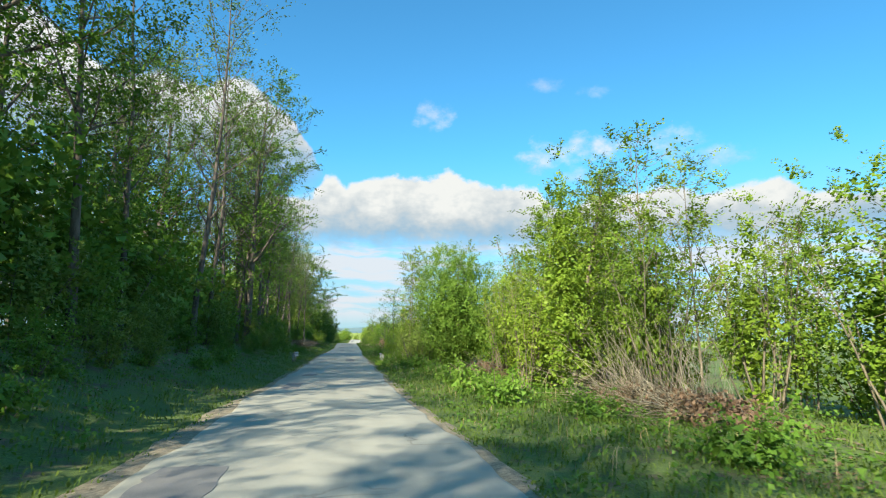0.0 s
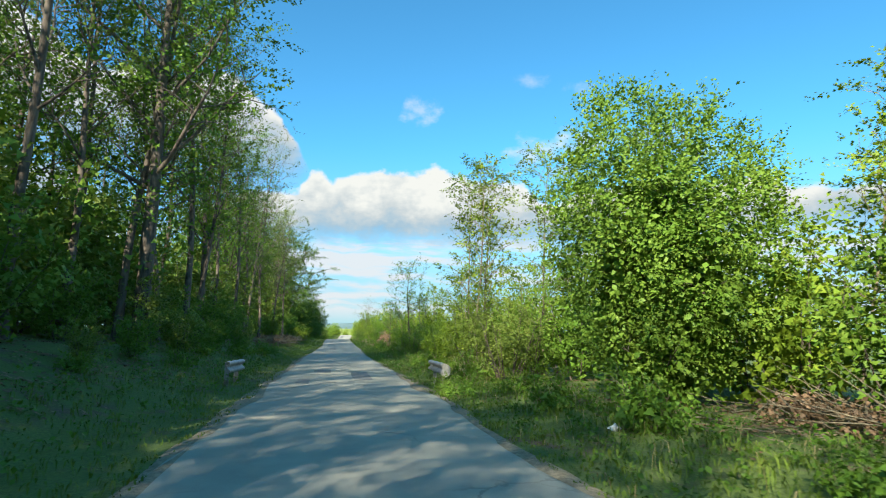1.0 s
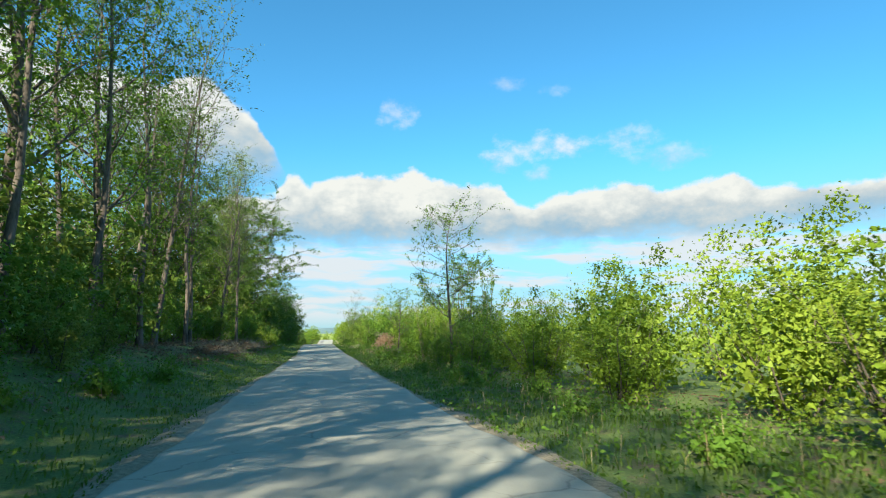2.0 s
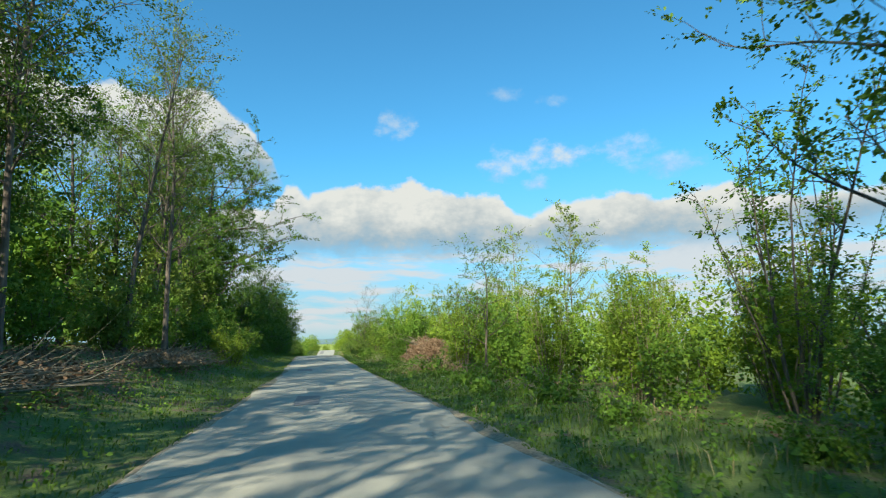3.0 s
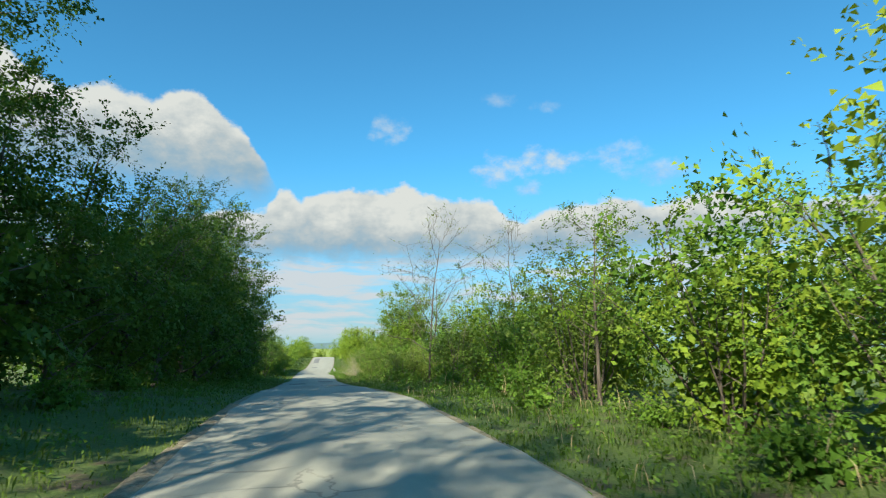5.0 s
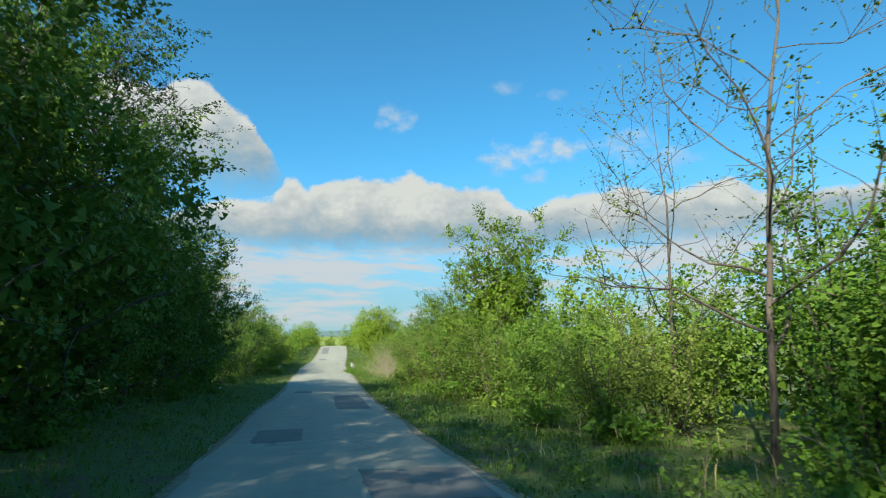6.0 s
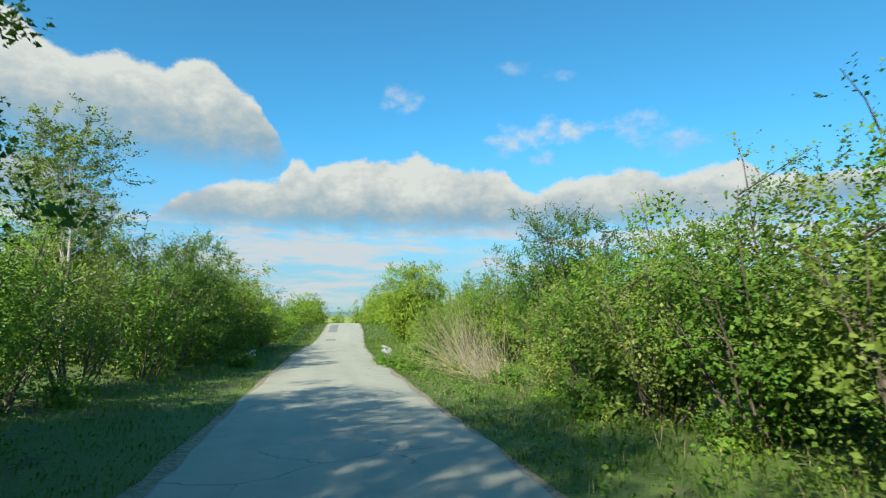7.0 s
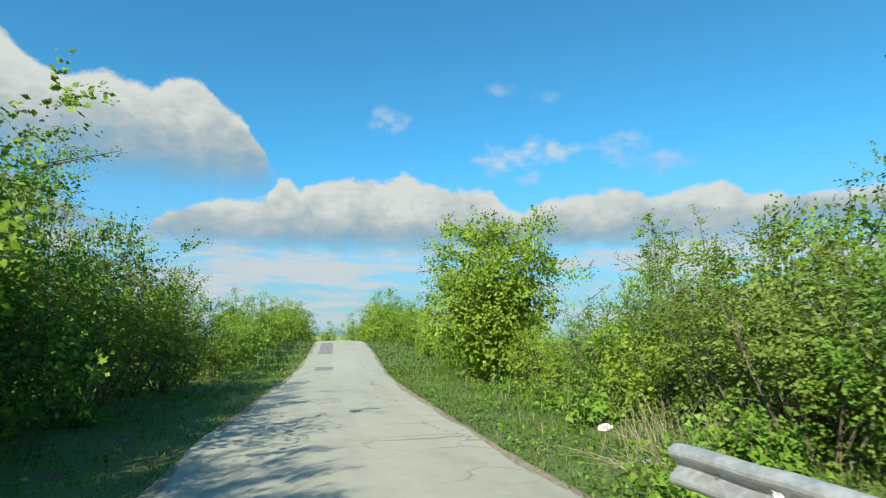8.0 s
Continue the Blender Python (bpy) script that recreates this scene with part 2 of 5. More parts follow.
def plain_material(name, dark, light, rough, metal=0.0, scale=6.0, relief=0.2):
    m, n, b = material(name)
    p = place(n)
    f = n.math("ADD", n.math("MULTIPLY", n.noise(p, scale, 4.0, 0.6), 0.6), n.math("MULTIPLY", n.noise(p, scale * 7, 3.0), 0.4))
    n.put(n.mix(n.smooth(f, 0.38, 0.66), dark, light), b.inputs["Base Color"])
    b.inputs["Metallic"].default_value = metal
    n.put(n.math("ADD", rough - 0.08, n.math("MULTIPLY", f, 0.16)), b.inputs["Roughness"])
    bump(n, b, f, relief, 0.01)
    return m


ROAD, PATCH, GROUND = road_material(), patch_material(), ground_material()
GRAVEL = plain_material("edge_gravel_sand", (0.17, 0.14, 0.085), (0.36, 0.31, 0.21), 0.95, scale=14.0, relief=0.7)
ZINC = plain_material("galvanised_steel_weathered", (0.26, 0.27, 0.27), (0.44, 0.45, 0.45), 0.55, 0.25, 3.0)
ZINC_OLD = plain_material("steel_post_stained", (0.20, 0.18, 0.15), (0.42, 0.41, 0.38), 0.7, 0.3, 4.0)
ZINC_PALE = plain_material("galvanised_end_pale", (0.36, 0.36, 0.33), (0.56, 0.55, 0.51), 0.65, 0.05, 5.0)
PLATE = plain_material("white_painted_plate", (0.70, 0.70, 0.68), (0.86, 0.86, 0.85), 0.5)
LITTER = plain_material("white_plastic_scrap", (0.72, 0.73, 0.74), (0.88, 0.88, 0.88), 0.5)
FIELD = plain_material("spring_field", (0.20, 0.27, 0.035), (0.33, 0.38, 0.06), 0.95, scale=0.05, relief=0.1)
# the haze of distance is mixed into this blue-green base colour
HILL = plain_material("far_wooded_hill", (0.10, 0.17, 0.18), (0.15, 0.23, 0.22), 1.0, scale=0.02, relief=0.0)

# ================= the lie of the land =================
LEVEL = ((-400, 1.5), (5, 0.0), (28, -0.36), (50, -0.61), (74, -0.99), (96, -0.98), (105, -0.98), (116, -0.78), (124, -0.54), (131, -0.78),
         (138, -1.10), (150, -1.52), (158, -1.88), (166, -2.08), (180, -2.22), (202, -2.30), (213, -1.70), (225, -1.00), (234, -0.90), (245, -1.1),
         (300, -3.6), (600, 1.2), (900, 2.4))
MIDDLE = ((-400, 0.9), (-30, 0.4), (5, -0.22), (14, -0.72), (35, -1.12), (50, -1.55), (62, -1.85), (85, -1.95), (97, -2.1), (109, -2.45), (125, -2.78),
          (148, -3.25), (165, -3.2), (185, -3.22), (196, -2.9), (212, -2.1), (235, -1.45), (300, 1.0), (900, 20.0))
WIDTH = ((-400, 3.8), (30, 3.8), (42, 4.0), (60, 4.2), (75, 4.4), (86, 4.35), (96, 4.0), (106, 4.3), (118, 4.0), (138, 3.35), (150, 3.3), (160, 3.65), (172, 4.0), (900, 3.8))
HALF = 1.95


def eased(knots, y):
    ys, vs = np.array(knots, float).T
    return (np.interp(np.asarray(y) - 3.0, ys, vs) + 2 * np.interp(y, ys, vs) + np.interp(np.asarray(y) + 3.0, ys, vs)) / 4


def land(off, y):
    """Height of the ground at an offset from the road's middle line."""
    off, y = np.asarray(off, float), np.asarray(y, float)
    z = eased(LEVEL, y)
    off = np.sign(off) * np.maximum(np.abs(off) + HALF - eased(WIDTH, y) / 2, 0.0)
    bank = np.interp(-off, (1.9, 2.6, 3.6, 5.2, 7.0, 10.0, 18.0, 60.0), (0.0, -0.05, 0.05, 0.55, 1.05, 1.35, 1.7, 2.0))
    bank = bank * np.interp(y, (-60, 112, 128, 5000), (1, 1, 0.22, 0.15))
    side = np.interp(off, (1.9, 2.6, 4.0, 8.0, 30.0), (0.0, -0.06, -0.02, -0.1, -0.3))
    bumps = 0.07 * np.sin(off * 1.7 + y * 0.6) * np.sin(y * 0.9 - off * 0.4) * np.clip((np.abs(off) - 2.3) / 2.0, 0, 1)
    return z + np.where(off < 0, bank, side) + bumps - 0.02


def spot(off, y, up=0.0):
    return Vector((float(eased(MIDDLE, y)) + off, y, float(land(off, y)) + up))


# ================= mesh helpers =================


def mesh_of(name, verts, faces, mat, smooth=False):
    """A mesh from an array of vertices and an array of triangles or quads."""
    me = bpy.data.meshes.new(name)
    verts, faces = np.asarray(verts, np.float32), np.asarray(faces, np.int32)
    k = faces.shape[1]
    me.vertices.add(len(verts))
    me.vertices.foreach_set("co", verts.ravel())
    me.loops.add(faces.size)
    me.loops.foreach_set("vertex_index", faces.ravel())
    me.polygons.add(len(faces))
    me.polygons.foreach_set("loop_start", np.arange(0, faces.size, k, dtype=np.int32))
    me.polygons.foreach_set("loop_total", np.full(len(faces), k, np.int32))
    if smooth:
        me.polygons.foreach_set("use_smooth", np.ones(len(faces), bool))
    me.materials.append(mat)
    me.update(calc_edges=True)
    return me


def part_of(parent, name, me, label=""):
    ob = new(name, me)
    ob.parent = parent
    return tagged(ob, label=label)


def thing(name, label, category, group="", at=None):
    ob = new(name)
    ob.empty_display_size = 0.3
    if at is not None:
        ob.matrix_basis = at
    return tagged(ob, label, category, group)


class Tubes:
    """Collects round, tapered branches."""

    def __init__(self):
        self.v, self.f, self.n = [], [], 0

    def add(self, pts, radii, sides):
        pts, radii = np.asarray(pts, float), np.asarray(radii, float)
        tang = np.gradient(pts, axis=0)
        tang /= np.linalg.norm(tang, axis=1)[:, None] + 1e-9
        ref = np.array([1.0, 0, 0]) if abs(tang[0][0]) < 0.8 else np.array([0, 1.0, 0])
        a = np.cross(tang, ref)
        a /= np.linalg.norm(a, axis=1)[:, None] + 1e-9
        b = np.cross(tang, a)
        ang = np.arange(sides) * 2 * np.pi / sides
        ring = pts[:, None] + radii[:, None, None] * (a[:, None] * np.cos(ang)[None, :, None] + b[:, None] * np.sin(ang)[None, :, None])
        self.v.append(ring.reshape(-1, 3))
        k = len(pts)
        i = np.arange((k - 1) * sides).reshape(k - 1, sides)
        j = np.roll(i, -1, axis=1)
        self.f.append(np.stack([i, j, j + sides, i + sides], -1).reshape(-1, 4) + self.n)
        self.n += k * sides

    def mesh(self, name, mat):
        return mesh_of(name, np.vstack(self.v), np.vstack(self.f), mat, True)


def run(rng, start, way, length, steps, wiggle, lift):
    """A wandering line that bends upwards by lift."""
    way = np.array(way, float)
    way /= np.linalg.norm(way)
    pts = [np.array(start, float)]
    for _ in range(steps):
        way = way + rng.normal(0, wiggle, 3) + np.array([0, 0, lift])
        way /= np.linalg.norm(way)
        pts.append(pts[-1] + way * length / steps)
    return np.array(pts)


def leaf_cloud(rng, anchors, count, spread, size, flat=0.5, droop=0.25, heart=None, simple=False):
    """Folded leaves round the anchors, four points and two triangles each (simple: one triangle).
    heart: the middle of the crown; leaves face away from it and from the middle of their own clump."""
    anchors = np.asarray(anchors, float)
    off = rng.normal(0, 1, (count, 3))
    local = off / (np.linalg.norm(off, axis=1)[:, None] + 1e-6)
    base = anchors[rng.integers(0, len(anchors), count)] + off * np.array([spread, spread, spread * 0.75])
    along = rng.normal(0, 1, (count, 3))
    along[:, 2] = along[:, 2] * 0.55 - droop
    along /= np.linalg.norm(along, axis=1)[:, None]
    up = rng.normal(0, 0.36, (count, 3)) + np.array([0, 0, flat])
    if heart is not None:
        out = base - np.asarray(heart, float)
        out /= np.linalg.norm(out, axis=1)[:, None] + 1e-6
        up = up + out * 0.4 + local * 0.6
    across = np.cross(along, up)
    across /= np.linalg.norm(across, axis=1)[:, None] + 1e-9
    nrm = np.cross(across, along)
    s = size * rng.uniform(0.6, 1.35, count)[:, None]
    tip = base + along * s
    if simple:
        mid = base + along * s * 0.25
        verts = np.stack([mid + across * s * 0.42, tip, mid - across * s * 0.42], 1).reshape(-1, 3)
        return verts, np.arange(count * 3).reshape(-1, 3)
    mid = base + along * s * 0.48 + nrm * s * 0.1
    left, right = mid + across * s * 0.34, mid - across * s * 0.34
    verts = np.stack([base, left, tip, right], 1).reshape(-1, 3)
    i = np.arange(count)[:, None] * 4
    faces = np.concatenate([i + np.array([0, 2, 1]), i + np.array([0, 3, 2])], 1).reshape(-1, 3)
    return verts, faces


def spray_leaves(rng, starts, ways, count, size, heart, simple=False, flat=0.38, droop=0.12):
    """Leaves set left and right along many short twigs, so that they lie in flat, layered sprays."""
    P, D = np.asarray(starts, float), np.asarray(ways, float)
    L = np.linalg.norm(D, axis=1) + 1e-6
    d = D / L[:, None]
    out = P - np.asarray(heart, float)
    out /= np.linalg.norm(out, axis=1)[:, None] + 1e-6
    n = np.array([0, 0, flat]) + out * 0.75 + rng.normal(0, 0.28, P.shape)
    n -= d * np.sum(n * d, axis=1)[:, None]
    n /= np.linalg.norm(n, axis=1)[:, None] + 1e-6
    S = np.cross(d, n)
    i = rng.choice(len(P), count, p=L / L.sum())
    u = rng.uniform(0.05, 1.04, count)[:, None]
    hand = rng.choice([-1.0, 1.0], count)[:, None]
    base = P[i] + D[i] * u + S[i] * hand * size * 0.2 + rng.normal(0, 0.3 * size, (count, 3))
    base[:, 2] -= droop * L[i] * u[:, 0] ** 2
    along = d[i] * 0.6 + S[i] * hand * (0.95 - 0.5 * u) + rng.normal(0, 0.24, (count, 3)) - np.array([0, 0, 0.14])
    along /= np.linalg.norm(along, axis=1)[:, None]
    across = np.cross(along, n[i] + rng.normal(0, 0.3, (count, 3)))
    across /= np.linalg.norm(across, axis=1)[:, None] + 1e-9
    nrm = np.cross(across, along)
    s = size * rng.uniform(0.65, 1.3, count)[:, None] * (1.12 - 0.4 * u)
    tip = base + along * s
    if simple:
        mid = base + along * s * 0.3
        verts = np.stack([mid + across * s * 0.42, tip, mid - across * s * 0.42], 1).reshape(-1, 3)
        return verts, np.arange(count * 3).reshape(-1, 3)
    mid = base + along * s * 0.46 + nrm * s * 0.09
    verts = np.stack([base, mid + across * s * 0.33, tip, mid - across * s * 0.33], 1).reshape(-1, 3)
    k = np.arange(count)[:, None] * 4
    return verts, np.concatenate([k + np.array([0, 2, 1]), k + np.array([0, 3, 2])], 1).reshape(-1, 3)


def twigs_on(rng, tubes, pts, radius, count, length, lift, sprays, lo=0.3, spread_up=0.3, sides=3, steps=3):
    """Twigs along a branch; each one and its side shoots become sprays for leaves."""
    for _ in range(count):
        u = rng.uniform(lo, 1.0)
        k = min(int(u * (len(pts) - 1)), len(pts) - 2)
        p = pts[k] + (pts[k + 1] - pts[k]) * rng.uniform(0, 1)
        fwd = pts[k + 1] - pts[k]
        fwd = fwd / (np.linalg.norm(fwd) + 1e-9)
        side = rng.normal(0, 1, 3)
        side[2] = side[2] * 0.5 + spread_up
        way = fwd * 0.55 + side / np.linalg.norm(side)
        t = run(rng, p, way, length * rng.uniform(0.55, 1.25), steps, 0.14, lift)
        tubes.add(t, np.linspace(max(radius * 0.35, 0.006), 0.004, len(t)), sides)
        half = len(t) // 2
        sprays.append((t[half], t[-1] - t[half]))
        for _ in range(3):
            q = t[0] + (t[-1] - t[0]) * rng.uniform(0.35, 0.95)
            shoot = (t[-1] - t[0]) * 0.28 + rng.normal(0, 0.3 * length, 3) * np.array([1, 1, 0.45])
            sprays.append((q, shoot))


def envelope(rng, count, rx, z0, z1, size, clump=0.2, lumps=0.45, per=110, simple=False, spike=0.5):
    """Leafy shoots on the lumpy outer shell of a crown, larger leaves added deep inside it to block light."""
    m = max(40, count // per)
    d = rng.normal(0, 1, (m, 3))
    d /= np.linalg.norm(d, axis=1)[:, None]
    ph = rng.uniform(0, 6.28, 6)
    lump = 1 + lumps * (np.sin(d[:, 0] * 4.1 + ph[0]) * np.sin(d[:, 1] * 3.7 + ph[1]) + 0.7 * np.sin(d[:, 2] * 5.3 + ph[2]) * np.sin(d[:, 0] * 6.1 + ph[3]))
    r = lump * (1 - np.abs(rng.normal(0, 0.2, m)))
    c = d * r[:, None] * np.array([rx, rx, (z1 - z0) / 2]) + np.array([0, 0, (z0 + z1) / 2])
    c[:, 2] = np.where(c[:, 2] < 0.1, rng.uniform(0.1, 0.6, m), c[:, 2])
    heart = (0, 0, z0 + (z1 - z0) * 0.35)
    out = c - np.array(heart)
    out /= np.linalg.norm(out, axis=1)[:, None] + 1e-6
    j = np.repeat(np.arange(m), 9)
    way = out[j] * 0.7 + np.array([0, 0, 0.25]) + rng.normal(0, 0.6, (m * 9, 3))
    way /= np.linalg.norm(way, axis=1)[:, None]
    length = clump * rng.uniform(1.4, 3.4, m * 9) * rng.uniform(0.75, 1.3, m)[j] * (1 + spike * np.clip(out[j, 2], 0, 1) * rng.uniform(0, 1.6, m)[j])
    start = c[j] - out[j] * (length * 0.35)[:, None] + rng.normal(0, clump * 0.35, (m * 9, 3))
    v, f = spray_leaves(rng, start, way * length[:, None], count, size, heart, simple)
    k = int(count * (0.5 if simple else 0.55))
    deep = c * rng.uniform(0.3, 0.7, m)[:, None] ** np.array([1, 1, 0.5])
    v2, f2 = leaf_cloud(rng, deep, k, clump * 1.6, min(size * (1.9 if simple else 1.6), 0.2), 0.3, 0.3, heart, simple)
    f = np.vstack([f, f2 + len(v)])
    v = np.vstack([v, v2])
    v[:, 2] = np.maximum(v[:, 2], -0.1)
    return v, f


def joined(*clouds):
    V, F, n = [], [], 0
    for v, f in clouds:
        V.append(v)
        F.append(f + n)
        n += len(v)
    return np.vstack(V), np.vstack(F)


def tree_meshes(seed, height, girth, bare, limbs, reach, twigs, twig_len, leaves, leaf_size, spread, leaf, bark,
                form="round", rise=0.5, wiggle=0.05, lean=0.03, lift=0.05, fill=None, split=False, simple=False):
    """Parts of a single-stemmed tree that stands at the origin. fill: crown radius, foot, top, share of the leaves and lumpiness."""
    rng = np.random.default_rng(seed)
    trunk, sprays, parts = Tubes(), [], []
    stem = run(rng, (0, 0, -0.25), (rng.normal(0, lean), rng.normal(0, lean), 1), height + 0.25, 14, wiggle * 0.6, 0.06)
    taper = np.linspace(1, 0.06, 15) ** 0.85
    taper[0] *= 1.35
    trunk.add(stem, girth * taper, 8)
    wood = Tubes()
    for i in range(limbs):
        u = bare + (0.97 - bare) * (i + rng.uniform(0.1, 0.9)) / limbs
        k = min(int(u * 14), 13)
        p = stem[k] + (stem[k + 1] - stem[k]) * (u * 14 - k)
        v = (u - bare) / (1 - bare)
        if form == "round":
            size = math.sin(math.pi * (0.22 + 0.70 * v)) ** 0.8
        elif form == "cone":
            size = 1.05 - 0.85 * v
        else:                                    # tall and narrow
            size = 0.6 + 0.45 * v - 0.9 * max(0, v - 0.65)
        a = i * 2.4 + rng.normal(0, 0.35)
        el = rise + 0.4 * v + rng.normal(0, 0.12)
        way = (math.cos(a) * math.cos(el), math.sin(a) * math.cos(el), math.sin(el))
        line = run(rng, p, way, reach * size * rng.uniform(0.8, 1.2), 6, wiggle * 2.2, lift)
        r = girth * taper[k] * rng.uniform(0.35, 0.55)
        if split:
            wood = Tubes()
        wood.add(line, np.linspace(r, 0.008, 7), 5)
        sprays.append((line[4], line[6] - line[4]))
        twigs_on(rng, wood, line, r, twigs, twig_len, lift, sprays)
        if split:
            parts.append(wood.mesh("limb", bark))
    if not split:
        parts.append(wood.mesh("branch_framework", bark))
    sprays.append((stem[-2], stem[-1] - stem[-2]))
    share = fill[3] if fill else 0.0
    heart = (0, 0, height * (0.35 + 0.3 * bare))
    clouds = [spray_leaves(rng, [p for p, _ in sprays], [w_ for _, w_ in sprays], int(leaves * (1 - share)), leaf_size, heart, simple)]
    if fill:
        clouds.append(envelope(rng, int(leaves * share), fill[0], fill[1], fill[2], leaf_size, spread * 0.9, *fill[4:], simple=simple))
    v, f = joined(*clouds)
    return [trunk.mesh("trunk", bark), mesh_of("crown", v, f, leaf), *parts]


def shrub_meshes(seed, height, stems, splay, leaves, leaf_size, spread, leaf, bark, bare=0.3, twigs=7, twig_len=0.8, girth=0.03, base=0.5, fill=None, split=False, simple=False):
    """Parts of a many-stemmed shrub."""
    rng = np.random.default_rng(seed)
    wood, sprays, parts = Tubes(), [], []
    for i in range(stems):
        a = rng.uniform(0, 2 * math.pi)
        s = splay * rng.uniform(0.1, 1.0) ** 0.6
        h = height * rng.uniform(0.62, 1.0) * (1 - 0.25 * (s / max(splay, 0.01)) ** 2)
        line = run(rng, (math.cos(a) * base * s, math.sin(a) * base * s, -0.12), (math.cos(a) * s, math.sin(a) * s, 1), h, 7, 0.07, 0.03)
        r = girth * rng.uniform(0.7, 1.4)
        if split:
            wood = Tubes()
        wood.add(line, np.linspace(r, 0.004, 8), 4)
        sprays.append((line[-3], line[-1] - line[-3]))
        twigs_on(rng, wood, line, r, twigs, twig_len * h / height, 0.05, sprays, lo=bare, steps=2)
        if split:
            parts.append(wood.mesh("stem", bark))
    if not split:
        parts.append(wood.mesh("branch_framework", bark))
    share = fill[3] if fill else 0.0
    heart = (0, 0, height * 0.3)
    clouds = [spray_leaves(rng, [p for p, _ in sprays], [w_ for _, w_ in sprays], int(leaves * (1 - share)), leaf_size, heart, simple)]
    if fill:
        clouds.append(envelope(rng, int(leaves * share), fill[0], fill[1], fill[2], leaf_size, spread * 0.9, *fill[4:], simple=simple))
    v, f = joined(*clouds)
    return [mesh_of("foliage", v, f, leaf), *parts]


KINDS = {}


def kind(key, name, label, category, meshes, group=""):
    KINDS[key] = (name, label, category, meshes, group)


def plant(key, off, y, scale=1.0, turn=None, tall=1.0, label=""):
    """Stands a plant of that kind beside the road."""
    name, text, category, meshes, group = KINDS[key]
    rng = plant.rng
    turn = rng.uniform(0, 360) if turn is None else turn
    m = Matrix.Translation(spot(off, y)) @ pose(0, 0, 0, rng.normal(0, 1.5), rng.normal(0, 1.5), turn) @ Matrix.Diagonal((scale, scale, scale * tall, 1))
    ob = thing(name, label or text, category, group, m)
    trunk = ob
    for me in meshes:
        part = me.name.split(".")[0]
        made = part_of(trunk if part == "limb" else ob, part, me)
        trunk = made if part == "trunk" else trunk
    return ob


plant.rng = np.random.default_rng(5)
F1 = "tall trees of the roadside wood"
for i, (h, g, bare, reach, leaves, leaf, form) in enumerate((
        (17, 0.23, 0.30, 5.2, 6400, LEAF_MID, "round"), (17.5, 0.26, 0.26, 5.4, 6800, LEAF_MID, "round"),
        (16.5, 0.19, 0.30, 4.0, 5200, LEAF_MID, "tall"), (17.5, 0.21, 0.40, 4.4, 4600, LEAF_OAK, "round"))):
    kind(f"wood{i}", "forest_tree", "tall forest tree with bare trunk and leafy crown on the bank", "tree",
         tree_meshes(11 + i, h, g, bare, 18, reach, 8, 1.8, int(leaves * 1.8), 0.16, 0.3, leaf, BARK, form, split=True, simple=True, fill=(reach * 0.6, h * bare, h * 1.0, 0.22, 0.5)), F1)
kind("dense", "forest_tree", "tall forest tree with full dark green crown and grey trunk", "tree",
     tree_meshes(29, 17.5, 0.24, 0.24, 20, 5.4, 8, 1.8, 15000, 0.16, 0.3, LEAF_OAK, BARK, "round", split=True, simple=True, fill=(4.0, 3.0, 18.0, 0.55, 0.5)), F1)
for i in range(4):
    kind(f"airy{i}", "forest_tree", "slender tall tree with fine grey branches and thin spring leaves", "tree",
         tree_meshes(31 + i, 18, 0.16, 0.30, 20, 3.8, 9, 1.6, 3400 if i < 2 else 6400, 0.15, 0.28, LEAF_OLIVE, BARK, "tall", rise=0.75, split=True, simple=True), F1)
for i in range(2):
    kind(f"back{i}", "forest_tree", "tall forest tree deeper in the shaded wood", "tree",
         tree_meshes(36 + i, 19, 0.22, 0.25, 13, 5.0, 5, 2.0, 2600, 0.3, 0.45, LEAF_MID if i else LEAF_OAK, BARK, "round", simple=True, fill=(4.0, 2.0, 18.0, 0.6, 0.4)), F1)
for i in range(2):
    kind(f"limby{i}", "forest_tree", "slender dark forked tree with thin leaves in the roadside wood", "tree",
         tree_meshes(25 + i, 17.5, 0.14, 0.28, 15, 4.2, 9, 1.5, 3000, 0.15, 0.26, LEAF_MID if i else LEAF_OAK, BARK, "tall", rise=0.85, wiggle=0.07, split=True, simple=True), F1)
kind("oak", "oak_tree", "broad oak with dark trunk and long limbs over the verge", "tree",
     tree_meshes(41, 15.5, 0.34, 0.17, 30, 7.2, 14, 1.9, 60000, 0.17, 0.25, LEAF_OAK, BARK, "round", rise=-0.02, wiggle=0.09, lift=0.02, split=True, simple=True, fill=(6.0, 2.8, 15.6, 0.34, 0.5)))
for i in range(2):
    kind(f"hornbeam{i}", "hedge_tree", "dense dark green hedge tree leafy down to the grass", "tree",
         tree_meshes(51 + i, 7.6, 0.14, 0.06, 20, 2.8, 5, 1.2, 10500, 0.13, 0.25, LEAF_OAK, BARK, "cone" if i else "round", rise=0.35, simple=True, fill=(2.7, 0.1, 8.6, 0.72)), "dark hedge trees")
kind("feathery", "feathery_tree", "feathery tall tree with thin leafy twigs against the sky", "tree",
     tree_meshes(55, 10.5, 0.16, 0.15, 24, 3.8, 11, 1.3, 15000, 0.105, 0.24, LEAF_DARK, BARK, "round", rise=0.35, split=True, simple=True))
kind("round", "round_tree", "round bushy tree with dense fresh green leaves to the ground", "tree",
     tree_meshes(61, 5.8, 0.13, 0.08, 22, 1.8, 6, 0.5, 38000, 0.088, 0.2, LEAF_MID, BARK, "round", split=True, rise=0.45, fill=(2.55, 0.2, 7.0, 0.95, 0.1, 80)))
